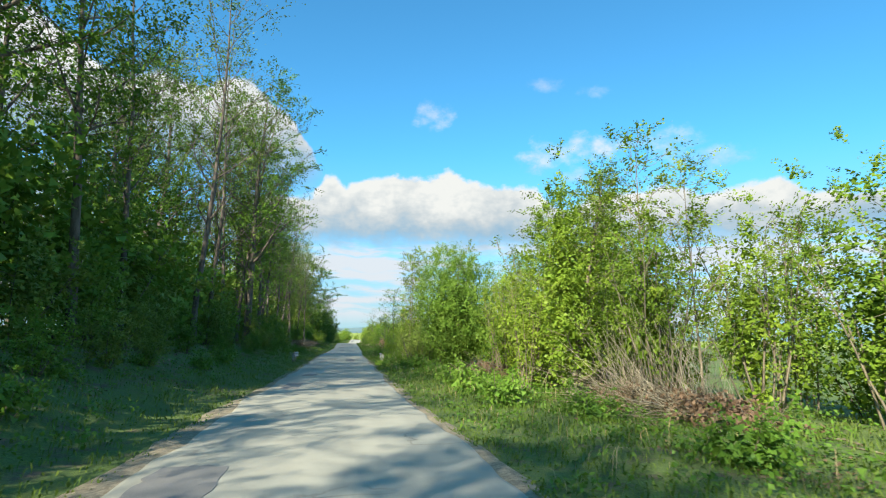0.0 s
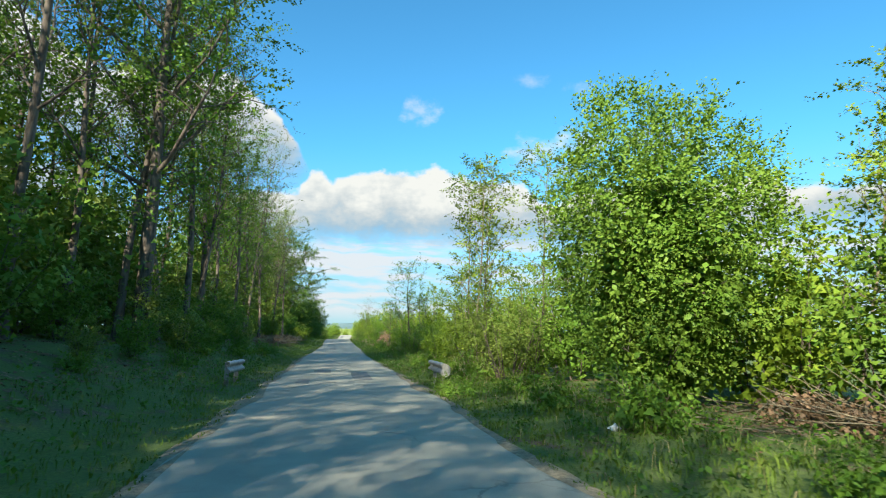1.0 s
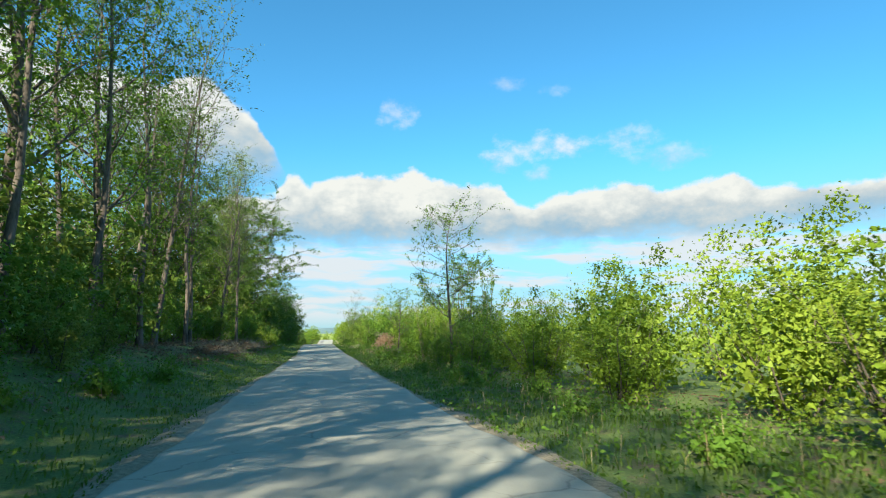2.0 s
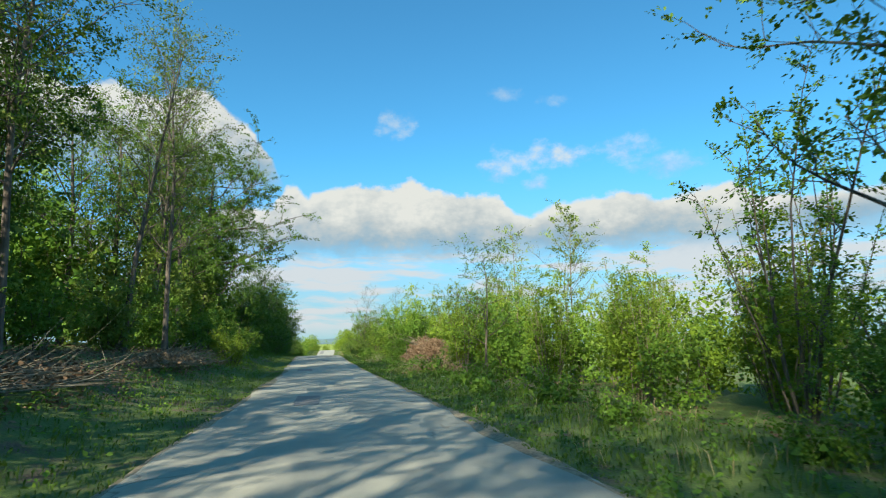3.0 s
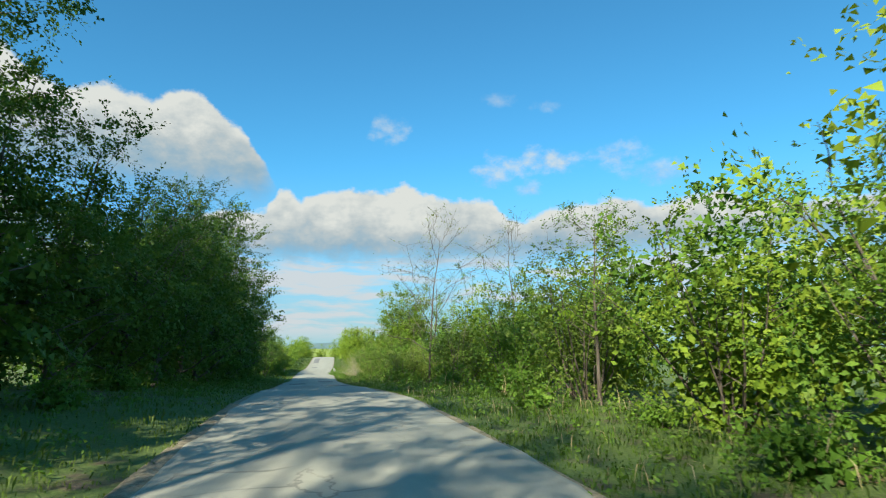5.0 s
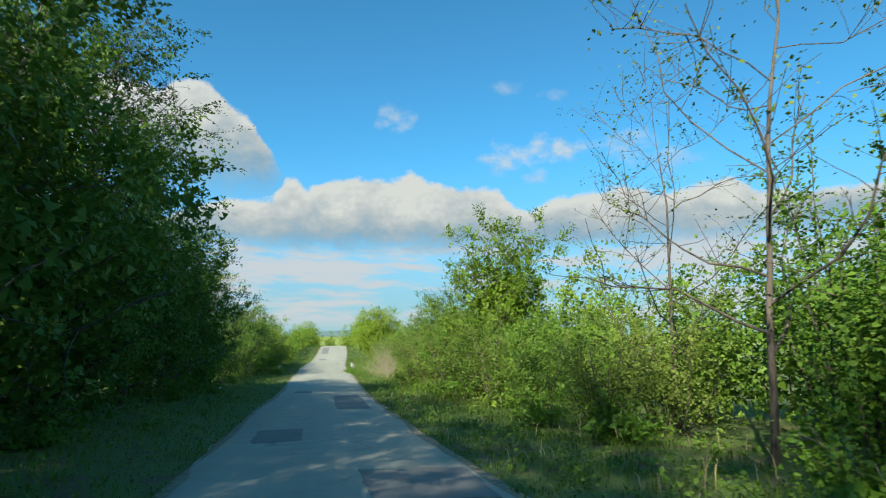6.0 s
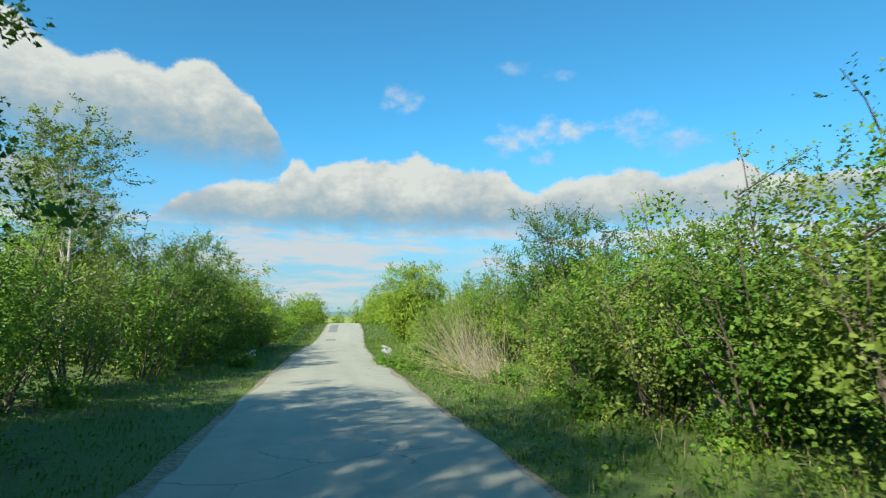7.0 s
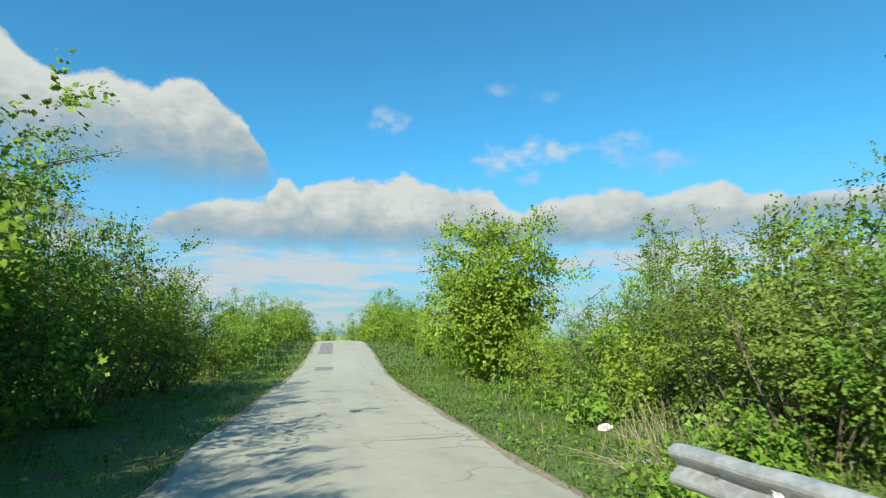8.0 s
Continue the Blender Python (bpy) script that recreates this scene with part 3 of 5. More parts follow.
kind("maple", "field_maple", "bushy field maple with large bright yellow-green leaves", "tree",
     tree_meshes(62, 5.0, 0.1, 0.12, 20, 2.6, 7, 0.9, 24000, 0.092, 0.18, LEAF_BRIGHT, BARK_PALE, "round", split=True, rise=0.6, fill=(2.3, 0.4, 6.2, 0.75, 0.5)))
kind("dark_maple", "field_maple", "tall dense maple with dark green leaves over dry canes", "tree",
     tree_meshes(69, 6.0, 0.12, 0.1, 20, 2.7, 8, 1.0, 22000, 0.085, 0.19, LEAF_OAK, BARK, "round", split=True, rise=0.5, fill=(2.5, 0.3, 6.8, 0.9, 0.2)))
kind("broad_maple", "field_maple", "round field maple with layered bright yellow-green leaves", "tree",
     tree_meshes(68, 5.0, 0.1, 0.12, 18, 1.9, 5, 0.6, 18000, 0.11, 0.2, LEAF_BRIGHT, BARK_PALE, "round", split=True, rise=0.4, fill=(2.4, 0.8, 5.6, 0.88, 0.18, 60)))
kind("wands", "wand_clump", "clump of thin dark leaning stems with few small leaves", "shrub",
     shrub_meshes(121, 8.2, 6, 0.34, 2600, 0.095, 0.1, LEAF_MID, BARK, bare=0.3, twigs=10, twig_len=0.75, girth=0.034, base=0.5, split=True))
kind("ivy", "ivy_clad_tree", "slim tree wrapped in bright green ivy beside the verge", "tree",
     tree_meshes(63, 6.8, 0.1, 0.1, 26, 1.25, 8, 0.8, 15000, 0.08, 0.16, LEAF_BRIGHT, BARK_PALE, "cone", split=True, rise=0.5, fill=(0.95, 1.0, 6.6, 0.45)))
kind("tiered", "sparse_tree", "dark slender tree with thin tiered branches and few leaves", "tree",
     tree_meshes(64, 8.2, 0.1, 0.3, 20, 2.7, 10, 1.0, 6500, 0.1, 0.15, LEAF_MID, BARK, "round", rise=0.25, wiggle=0.07, split=True))
kind("bare", "bare_tree", "nearly leafless young tree with dark forked branches", "tree",
     tree_meshes(65, 7.4, 0.055, 0.17, 15, 3.5, 12, 0.9, 1300, 0.075, 0.12, LEAF_OLIVE, BARK, "round", rise=0.5, wiggle=0.09, lift=0.06, split=True))
kind("birch", "birch_tree", "airy pale birch with hanging light green twigs", "tree",
     tree_meshes(66, 6.6, 0.08, 0.2, 20, 2.0, 9, 0.9, 9500, 0.085, 0.22, LEAF_OLIVE, BARK_BIRCH, "round", rise=0.5, split=True))
for i in range(3):
    kind(f"sapling{i}", "sapling", "thin young sapling with sparse bright leaves", "sapling",
         tree_meshes(71 + i, 6.6, 0.045, 0.2, 18, 1.6, 5, 0.85, (4200, 2300, 4800)[i], 0.09, 0.12, LEAF_BRIGHT, BARK_PALE, "cone", rise=0.6, lean=0.07, split=True), "roadside saplings")
for i in range(3):
    kind(f"coppice{i}", "coppice_shrub", "coppiced shrub with straight pale stems and bright leaves above", "shrub",
         shrub_meshes(81 + i, 5.8, (15, 12, 16)[i], 0.26, (6200, 6800, 5800)[i], 0.085, 0.14, LEAF_BRIGHT, BARK_PALE, bare=0.36, twigs=7, base=1.7, twig_len=0.9, split=True, fill=(1.45, 0.7, 5.4, 0.5)), "coppiced shrubs")
for i in range(4):
    leaf = (LEAF_BRIGHT, LEAF_MID, LEAF_BRIGHT, LEAF_OLIVE)[i]
    kind(f"bush{i}", "hedge_shrub", ("dense rounded hedge shrub with fresh green leaves", "thick hedge shrub with mid green leaves",
         "leafy yellow-green hedge shrub beside the grass verge", "tangled hedge shrub with small olive leaves")[i], "shrub",
         shrub_meshes(91 + i, 3.9, 11, 0.6, (4700, 6600, 4700, 6600)[i], (0.08, 0.063, 0.08, 0.061)[i], 0.17, leaf, BARK,
                      bare=0.2, twigs=4, twig_len=0.9, split=True, fill=(1.75, 0.0, 3.5, 0.76)), "hedge shrubs")
for i in range(2):
    kind(f"thicket{i}", "hedge_shrub", ("leafy yellow-green shrub in the field behind the hedge", "rounded green shrub in the second hedge row")[i], "shrub",
         shrub_meshes(97 + i, 3.7, 5, 0.55, 2500, 0.125, 0.2, LEAF_MID if i else LEAF_BRIGHT, BARK, bare=0.2, twigs=3, twig_len=0.9, simple=True, fill=(1.8, 0.0, 3.5, 0.75)), "hedge shrubs")
kind("thicket", "understory_shrub", "dark young tree in the shade of the wood", "shrub",
     shrub_meshes(99, 4.4, 5, 0.4, 1800, 0.24, 0.3, LEAF_MID, BARK, bare=0.15, twigs=3, twig_len=1.1, simple=True, fill=(1.9, 0.0, 4.4, 0.7)), "understory shrubs")
for i in range(2):
    kind(f"under{i}", "understory_shrub", "dark green understory shrub at the edge of the wood", "shrub",
         shrub_meshes(101 + i, 4.2, 8, 0.5, 2600, 0.182, 0.22, LEAF_OLIVE if i else LEAF_MID, BARK, bare=0.12, twigs=4, twig_len=1.2, simple=True, fill=(1.8, 0.0, 4.0, 0.65)), "understory shrubs")
kind("ground_bush", "low_bush", "low bush of bramble and weeds on the verge", "bush",
     shrub_meshes(111, 1.3, 5, 0.8, 700, 0.108, 0.12, LEAF_MID, BARK_PALE, bare=0.05, twigs=3, twig_len=0.5, girth=0.012, simple=True, fill=(0.85, 0.0, 0.8, 0.6)), "low verge bushes")

# ================= ground and road =================


def sheet(name, xs, ys, height, mat, label, category, thick=0.0):
    """A grid over offsets xs and lengths ys."""
    X, Y = np.meshgrid(xs, ys)
    Z = height(X, Y)
    V = np.stack([X + eased(MIDDLE, Y), Y, Z], -1).reshape(-1, 3)
    nx, ny = len(xs), len(ys)
    i = (np.arange(ny - 1)[:, None] * nx + np.arange(nx - 1)[None, :]).ravel()
    F = np.stack([i, i + 1, i + 1 + nx, i + nx], -1)
    me = mesh_of(name, V, F, mat, True)
    return tagged(new(name, me), label, category, kind="structure")


near = np.concatenate([np.arange(-20, -2, 0.6), [-1.9, -1.0, 0, 1.0, 1.9], np.arange(2.2, 20, 0.6)])
wide = np.concatenate([[-4000, -1500, -600, -250, -120, -70, -45, -30, -25], near, [25, 30, 45, 70, 120, 250, 600, 1500, 4000]])
rows = np.concatenate([[-400, -200, -100, -60, -40], np.arange(-30, 262, 1.0), np.arange(265, 320, 5.0), [340, 400, 500, 700, 1000, 1500, 2200, 3200, 4400]])


def soil_height(X, Y):
    z = land(np.clip(X, -60, 60), Y)
    z = z - np.where(np.abs(X) < eased(WIDTH, Y) / 2 - 0.1, 0.06, 0.0)
    far = np.clip((np.abs(X) - 60) / 400, 0, 1)
    return z * (1 - far) + far * -3.0


sheet("ground", wide, rows, soil_height, GROUND, "grassy and earthy verges, wood floor and fields", "ground")


far_rows = rows[rows >= 285]
sheet("field", wide, far_rows, lambda X, Y: soil_height(X, Y) + 0.05, FIELD, "bright yellow-green fields beyond the road", "field")


def road_mesh():
    rng = np.random.default_rng(3)
    ys = np.arange(-60, 300.1, 0.5)
    us = np.array([-1.0, -0.975, -0.95, -0.6, -0.2, 0.2, 0.6, 0.95, 0.975, 1.0])
    ragged = lambda: np.convolve(rng.normal(0, 0.16, len(ys) + 4), np.ones(5) / 5, "valid")
    left, right = eased(WIDTH, ys) / 2 + ragged(), eased(WIDTH, ys) / 2 + ragged()
    V, nx = [], len(us)
    for k, y in enumerate(ys):
        for u in us:
            off = u * (left[k] if u < 0 else right[k])
            drop = -0.07 if abs(u) == 1.0 else 0.0
            V.append((float(0) + off, y, 0.035 * (1 - u * u) + drop + 0.012 * math.sin(y * 0.7 + u * 2)))
    V = np.array(V)
    V[:, 2] += eased(LEVEL, V[:, 1])
    V[:, 0] += eased(MIDDLE, V[:, 1])
    i = (np.arange(len(ys) - 1)[:, None] * nx + np.arange(nx - 1)[None, :]).ravel()
    return mesh_of("road", V, np.stack([i, i + 1, i + 1 + nx, i + nx], -1), ROAD, True)


road = tagged(new("road", road_mesh()), "narrow worn grey asphalt country road with patches", "road", kind="structure")


def edge_strip(name, side, seed):
    """Sandy, crumbled margin along the asphalt."""
    rng = np.random.default_rng(seed)
    ys = np.arange(-40, 280.1, 0.5)
    outer = 0.28 + 0.22 * np.convolve(rng.normal(0, 1, len(ys) + 8), np.ones(9) / 9, "valid") * 1.6
    outer = np.clip(outer, 0.06, 0.8) * np.interp(ys, (-40, 60, 100, 300), (1.0, 1.0, 0.3, 0.3))
    half = eased(WIDTH, ys) / 2
    offs = np.stack([half - 0.3, half + 0.02, half + 0.04 + outer * 0.6, half + 0.06 + outer], 1) * side
    lifts = np.array([-0.05, 0.012, 0.0, -0.05])
    Y = np.repeat(ys[:, None], 4, 1)
    Z = land(offs, Y) + lifts[None, :] + 0.02
    V = np.stack([offs + eased(MIDDLE, Y), Y, Z], -1).reshape(-1, 3)
    i = (np.arange(len(ys) - 1)[:, None] * 4 + np.arange(3)[None, :]).ravel()
    F = np.stack([i, i + 1, i + 5, i + 4], -1)
    return tagged(new(name, mesh_of(name, V, F, GRAVEL, True)), "crumbled sandy margin along the asphalt", "road edge", kind="structure")


edge_strip("road_edge_1", 1, 8)
edge_strip("road_edge_2", -1, 9)


def road_patch(off0, off1, y0, y1, seed):
    """A mended place in the asphalt, a thin slab with uneven edges."""
    rng = np.random.default_rng(seed)
    n = 10
    us = np.linspace(0, 1, n)
    ring = [(off0 + (off1 - off0) * u, y0) for u in us] + [(off1, y0 + (y1 - y0) * u) for u in us[1:]] + \
           [(off1 + (off0 - off1) * u, y1) for u in us[1:]] + [(off0, y1 + (y0 - y1) * u) for u in us[1:-1]]
    bm = bmesh.new()
    top = []
    for o, y in ring:
        o, y = o + rng.normal(0, 0.018), y + rng.normal(0, 0.03)
        u = o / HALF
        z = float(eased(LEVEL, y)) + 0.035 * (1 - u * u) + 0.012 * math.sin(y * 0.7 + u * 2) + 0.005
        top.append(bm.verts.new((float(eased(MIDDLE, y)) + o, y, z)))
    bm.faces.new(top)
    bmesh.ops.triangulate(bm, faces=bm.faces[:])
    res = bmesh.ops.extrude_face_region(bm, geom=bm.faces[:])
    for v in [g for g in res["geom"] if isinstance(g, bmesh.types.BMVert)]:
        v.co.z -= 0.05
    bmesh.ops.recalc_face_normals(bm, faces=bm.faces[:])
    me = bpy.data.meshes.new("asphalt_patch")
    bm.to_mesh(me)
    bm.free()
    me.materials.append(PATCH)
    part_of(road, "asphalt_patch", me)


for k, (a, b, y0, y1) in enumerate(((-1.7, -1.0, 5.0, 6.6), (-1.45, -0.95, 17.0, 19.2), (-1.3, -0.8, 23.5, 25.0), (-1.3, -0.95, 39.0, 40.4), (-0.95, -0.35, 44.0, 45.4),
                                    (0.35, 0.95, 40.6, 44.0), (-0.9, -0.35, 81.8, 84.0), (-1.4, -0.65, 99.6, 101.6), (0.1, 0.7, 113.0, 114.6),
                                    (-1.2, -0.4, 142.6, 144.2), (0.4, 1.3, 148.6, 154.6), (0.3, 1.55, 138.2, 139.8), (-1.1, -0.45, 157.3, 158.6),
                                    (-1.2, -0.4, 203.4, 205.2), (-1.5, -0.6, 213.0, 224.0))):
    road_patch(a, b, y0, y1, 100 + k)

# far hills and far woods
def hills():
    rng = np.random.default_rng(21)
    az = np.radians(np.arange(-75, 90, 1.0))
    h = 18 + 16 * np.sin(az * 5 + 1.2) + 10 * np.sin(az * 13 + 0.4) + rng.normal(0, 1.5, len(az))
    h = np.clip(h, 5, 60)
    R0, R1 = 3000, 3600
    V = np.concatenate([np.stack([np.sin(az) * R0, np.cos(az) * R0, np.full(len(az), -20.0)], 1),
                        np.stack([np.sin(az) * (R0 + 200), np.cos(az) * (R0 + 200), h], 1),
                        np.stack([np.sin(az) * R1, np.cos(az) * R1, np.full(len(az), -20.0)], 1)])
    n = len(az)
    i = np.arange(n - 1)
    F = np.concatenate([np.stack([i, i + n, i + n + 1, i + 1], -1), np.stack([i + n, i + 2 * n, i + 2 * n + 1, i + n + 1], -1)])
    tagged(new("backdrop", mesh_of("backdrop", V, F, HILL, True)), "low wooded hills far away, coloured blue-green by painted haze", "hills", kind="structure")


hills()

# ================= the wood along the left side =================
R = np.random.default_rng(17)
plant("airy1", -8.6, -9.0, 1.0)
plant("dense", -12.5, 30.5, 0.85)
plant("dense", -12.8, 22.0, 0.9)
plant("dense", -12.6, 12.5, 0.9)
# out of view, added to cast shade on the round tree and hedge opposite
plant("dense", -16.0, 10.0, 1.05)
plant("dense", -17.5, 18.0, 0.95)
plant("dense", -13.8, 6.5, 0.72)
# next two: out of view behind the start, added to shade the near road
plant("dense", -9.6, -8.5, 0.72)
plant("dense", -9.0, -14.0, 0.75)
plant("wood1", -12.5, 39.0, 1.0)
# unseen trees added behind the start of the road
for off, yy, s in ((-14, -14, 0.8), (-20, -2, 0.8), (-22, -12, 0.85), (-11, -21, 0.8), (-17, -24, 0.85), (-27, -8, 0.85), (-9.5, -30, 0.8)):
    plant("back1" if yy < -5 else "back0", off, yy, s)
# those of scale 2.2 to 2.4: unseen, added to keep sun off the wood's edge
for off, yy, s in ((-14, -7, 2.3), (-14.5, -2, 2.3), (-14, 3, 2.4), (-14.5, 8, 2.4), (-14, 13, 2.3), (-14.5, 18.5, 2.2), (-8.6, -5, 1.3), (-9, 5.5, 1.35), (-10.5, 9.5, 1.6), (-9.4, 13.5, 1.3), (-10.8, 17.5, 1.7), (-9.6, 22, 1.4), (-11, 26, 1.7), (-10.2, 31, 1.4), (-11.4, 36, 1.7), (-10.4, 42, 1.4), (-11.4, 49, 1.6)):
    plant("thicket", off, yy, s)
plant("wood1", -9.0, -1.0, 0.62)
plant("under0", -7.4, -1.0, 0.9)
plant("under1", -7.2, 2.6, 0.85)
plant("thicket", -12.5, 3.0, 1.6)
plant("wood3", -8.8, 6.0, 0.86)
y = 12.5
while y < 111:
    key = R.choice(["wood0", "wood1", "wood2", "wood0", "wood3"] if y < 62 else ["airy0", "wood1", "wood2", "wood0", "airy1"] if y < 80 else ["airy0", "airy1"])
    key = R.choice(["airy0", "airy1"]) if 20 < y < 46 else key
    plant(key, -R.uniform(7.4, 9.4), y, R.uniform(0.92, 1.08) * (0.82 if 85 < y < 104 else 1.0) if key.startswith("airy") else R.uniform(0.92, 1.08) * float(np.interp(y, (12, 30, 40, 58, 72, 84, 110), (0.85, 0.86, 1.0, 1.0, 0.84, 0.76, 0.74))))
    y += R.uniform(5.6, 7.6) if y < 62 else R.uniform(5.5, 8.5)
y = 10.0
while y < 118:
    plant(R.choice(["back0", "back1"]), -R.uniform(12.5, 16.5), y, R.uniform(0.62, 0.75))
    y += R.uniform(8.5, 12.5)
y = 4.0
while y < 126:
    plant(R.choice(["back0", "back1"]), -R.uniform(19, 28), y, R.uniform(0.75, 0.95))
    y += R.uniform(7.5, 11.0)
# shrubs and young trees under the canopy
y = 6.0
while y < 114:
    if y < 66 or y > 104:
        plant(R.choice(["under0", "under1"]), -R.uniform(6.8, 8.4), y, R.uniform(0.55, 0.95))
    else:
        plant("under0", -R.uniform(8.4, 9.4), y, R.uniform(0.5, 0.8))
    if R.uniform() < 0.85:
        plant("under1", -R.uniform(9.6, 11.5), y + 1.5, R.uniform(1.0, 1.5))
    plant("thicket", -R.uniform(13.5, 18.0), y + R.uniform(-1, 1), R.uniform(1.4, 2.0))
    y += R.uniform(3.6, 5.0)
plant("wood1", -7.0, 44.5, 1.12)
for k, (off, yy, s) in enumerate(((-8.6, 42.0, 1.0), (-10.2, 46.5, 1.05), (-7.6, 48.5, 0.95), (-9.4, 53.0, 1.05), (-7.8, 56.5, 1.0), (-10.6, 59.0, 1.1), (-8.2, 62.0, 1.0),
                                  (-7.6, 66.5, 0.95), (-9.8, 69.0, 1.05), (-8.0, 73.5, 1.0), (-9.6, 77.0, 1.0), (-7.8, 81.0, 0.95), (-10.2, 87.0, 0.95))):
    plant(f"limby{k % 2}", off, yy, s)
plant("airy2", -7.2, 51.5, 1.1)
plant("dense", -11.0, 84.0, 0.8)
for off, yy, s in ((-10.4, 87.5, 0.8), (-10.8, 101.5, 0.74), (-15.5, 42.0, 1.1), (-14.5, 49.0, 0.9)):
    plant("dense", off, yy, s)
plant("limby0", -9.2, 104.0, 0.9)
plant("airy3", -7.0, 96.0, 0.8)
plant("wood0", -9.0, 101.0, 0.62)
plant("under0", -8.0, 98.0, 0.8)
plant("under1", -8.2, 93.0, 0.8)
plant("wood1", -11.5, 88.0, 0.76)
plant("wood0", -11.8, 97.5, 0.7)
plant("wood1", -11.5, 79.0, 0.74)
for off, yy, s in ((-10.6, 133.0, 0.68), (-11.4, 145.0, 0.95)):
    plant("hornbeam0", off, yy, s)
plant("oak", -9.4, 117.0, 1.0, 200)
plant("dense", -10.8, 123.0, 0.9)
plant("dense", -11.2, 129.0, 0.9)
plant("wood0", -14.0, 118.5, 1.02)
plant("airy0", -10.5, 112.0, 0.8)
plant("thicket", -11.0, 119.0, 1.4)
plant("bush2", -4.7, 100.8, 0.68, label="small bright yellow-green bush at the foot of the bank")
plant("bush0", -5.3, 103.6, 0.55)
plant("under0", -6.5, 108.0, 0.45)
plant("under1", -6.2, 112.0, 0.55)
for off, yy, s in ((-7.6, 113.5, 0.8), (-8.4, 116.0, 0.95), (-10.6, 114.5, 1.2), (-8.0, 120.5, 0.9), (-11.5, 124.0, 1.0), (-13.5, 117.0, 1.1), (-14.5, 128.0, 1.1)):
    plant("thicket", off, yy, s)
for off, yy, s in ((-5.8, 107.0, 0.5), (-6.0, 110.0, 0.55), (-5.6, 114.5, 0.5), (-5.6, 117.0, 0.6)):
    plant("under0", off, yy, s)
y = 5.0
while y < 64:
    plant(R.choice(["under0", "under1"]), -R.uniform(5.4, 6.4), y, R.uniform(0.22, 0.42), label="low dark green bush on the shaded bank")
    y += R.uniform(2.4, 4.2)
# dark hedge trees past the wood
for off, yy, s in ((-6.4, 119.0, 0.62), (-6.0, 122.5, 0.68), (-6.1, 126.0, 0.76), (-5.6, 129.5, 0.74), (-5.4, 132.8, 0.78), (-5.3, 136.0, 0.86),
                   (-5.2, 139.2, 0.95), (-5.3, 142.6, 0.98), (-9.5, 130.0, 0.68), (-9.5, 137.0, 0.8), (-9.4, 142.0, 0.88)):
    plant(R.choice(["hornbeam0", "hornbeam1"]), off, yy, s)
plant("hornbeam0", -5.3, 145.8, 0.98)
plant("hornbeam0", -7.2, 140.8, 0.98)
plant("hornbeam1", -7.4, 144.4, 1.0)
plant("feathery", -7.4, 148.0, 1.05)
plant("feathery", -6.8, 150.0, 0.95)
plant("feathery", -7.6, 148.4, 0.9)
plant("feathery", -9.6, 150.0, 0.9)
for off, yy, s in ((-7.9, 145.4, 1.0), (-8.2, 149.0, 0.95), (-7.4, 153.0, 0.72)):
    plant("hornbeam1", off, yy, s)
for off, yy, s in ((-9.8, 139.0, 0.85), (-9.6, 146.0, 0.9)):
    plant("hornbeam0", off, yy, s)
for off, yy, s in ((-5.6, 147.5, 0.7), (-5.6, 151.0, 0.72), (-5.4, 154.0, 0.84), (-5.5, 157.0, 0.82), (-5.6, 160.0, 0.78), (-7.0, 152.0, 0.86), (-7.0, 155.5, 0.9), (-7.2, 158.6, 0.86)):
    plant("hornbeam1", off, yy, s)
for off, yy, s, k in ((-6.6, 160.5, 1.1, 2), (-6.4, 166.5, 1.1, 1), (-6.5, 172.6, 1.15, 3), (-6.6, 178.6, 1.2, 1), (-6.8, 184.6, 1.25, 3)):
    plant(f"bush{k}", off, yy, s)
for off, yy, s in ((-9.5, 137.5, 1.0), (-10.0, 148.0, 1.1), (-9.5, 155.0, 1.0), (-12.5, 143.0, 1.3)):
    plant("thicket", off, yy, s)
plant("birch", -6.8, 170.5, 0.95)
plant("birch", -8.4, 174.5, 1.0)
plant("maple", -9.4, 176.5, 0.9)
plant("dark_maple", -5.4, 177.0, 0.72, label="dense young maple with dark green leaves at the verge")
for off, yy, s, k in ((-5.5, 159, 0.78, 1), (-5.5, 162, 0.78, 3), (-5.5, 165, 0.78, 1), (-5.5, 168, 0.78, 3), (-5.0, 171, 0.95, 1), (-5.1, 174, 1.05, 3), (-5.0, 177, 0.95, 1),
                      (-5.0, 180, 0.95, 3), (-5.3, 183, 1.25, 2), (-5.2, 186, 1.15, 1), (-5.1, 189, 1.1, 3), (-5.2, 192, 0.95, 2), (-6.2, 181.5, 1.2, 1), (-6.4, 184.6, 1.3, 3), (-6.6, 187.8, 1.3, 1), (-6.0, 191.0, 1.1, 3), (-4.7, 184.4, 0.8, 1), (-4.7, 187.6, 0.8, 3), (-4.8, 193.6, 0.85, 1)):
    plant(f"bush{k}" if abs(off) < (8.0 if 172 < yy < 192 else 6.5) and yy < 200 else f"thicket{k % 2}", off, yy, s)
for off, yy, s, k in ((-4.9, 195.5, 0.78, 3),
                      (-4.8, 199, 0.75, 2), (-4.8, 203, 0.75, 3), (-4.8, 207, 0.8, 2), (-5.0, 212, 0.85, 3), (-5.0, 217, 0.9, 2), (-5.0, 222, 0.85, 2),
                      (-5.2, 228, 0.85, 3), (-5.4, 234, 0.85, 2), (-8.5, 162, 1.1, 1), (-8.5, 178, 1.2, 2), (-8.5, 187, 1.1, 0), (-8.5, 197, 1.0, 2), (-9, 208, 1.1, 2)):
    plant(f"bush{k}" if abs(off) < (8.0 if 172 < yy < 192 else 6.5) and yy < 200 else f"thicket{k % 2}", off, yy, s)
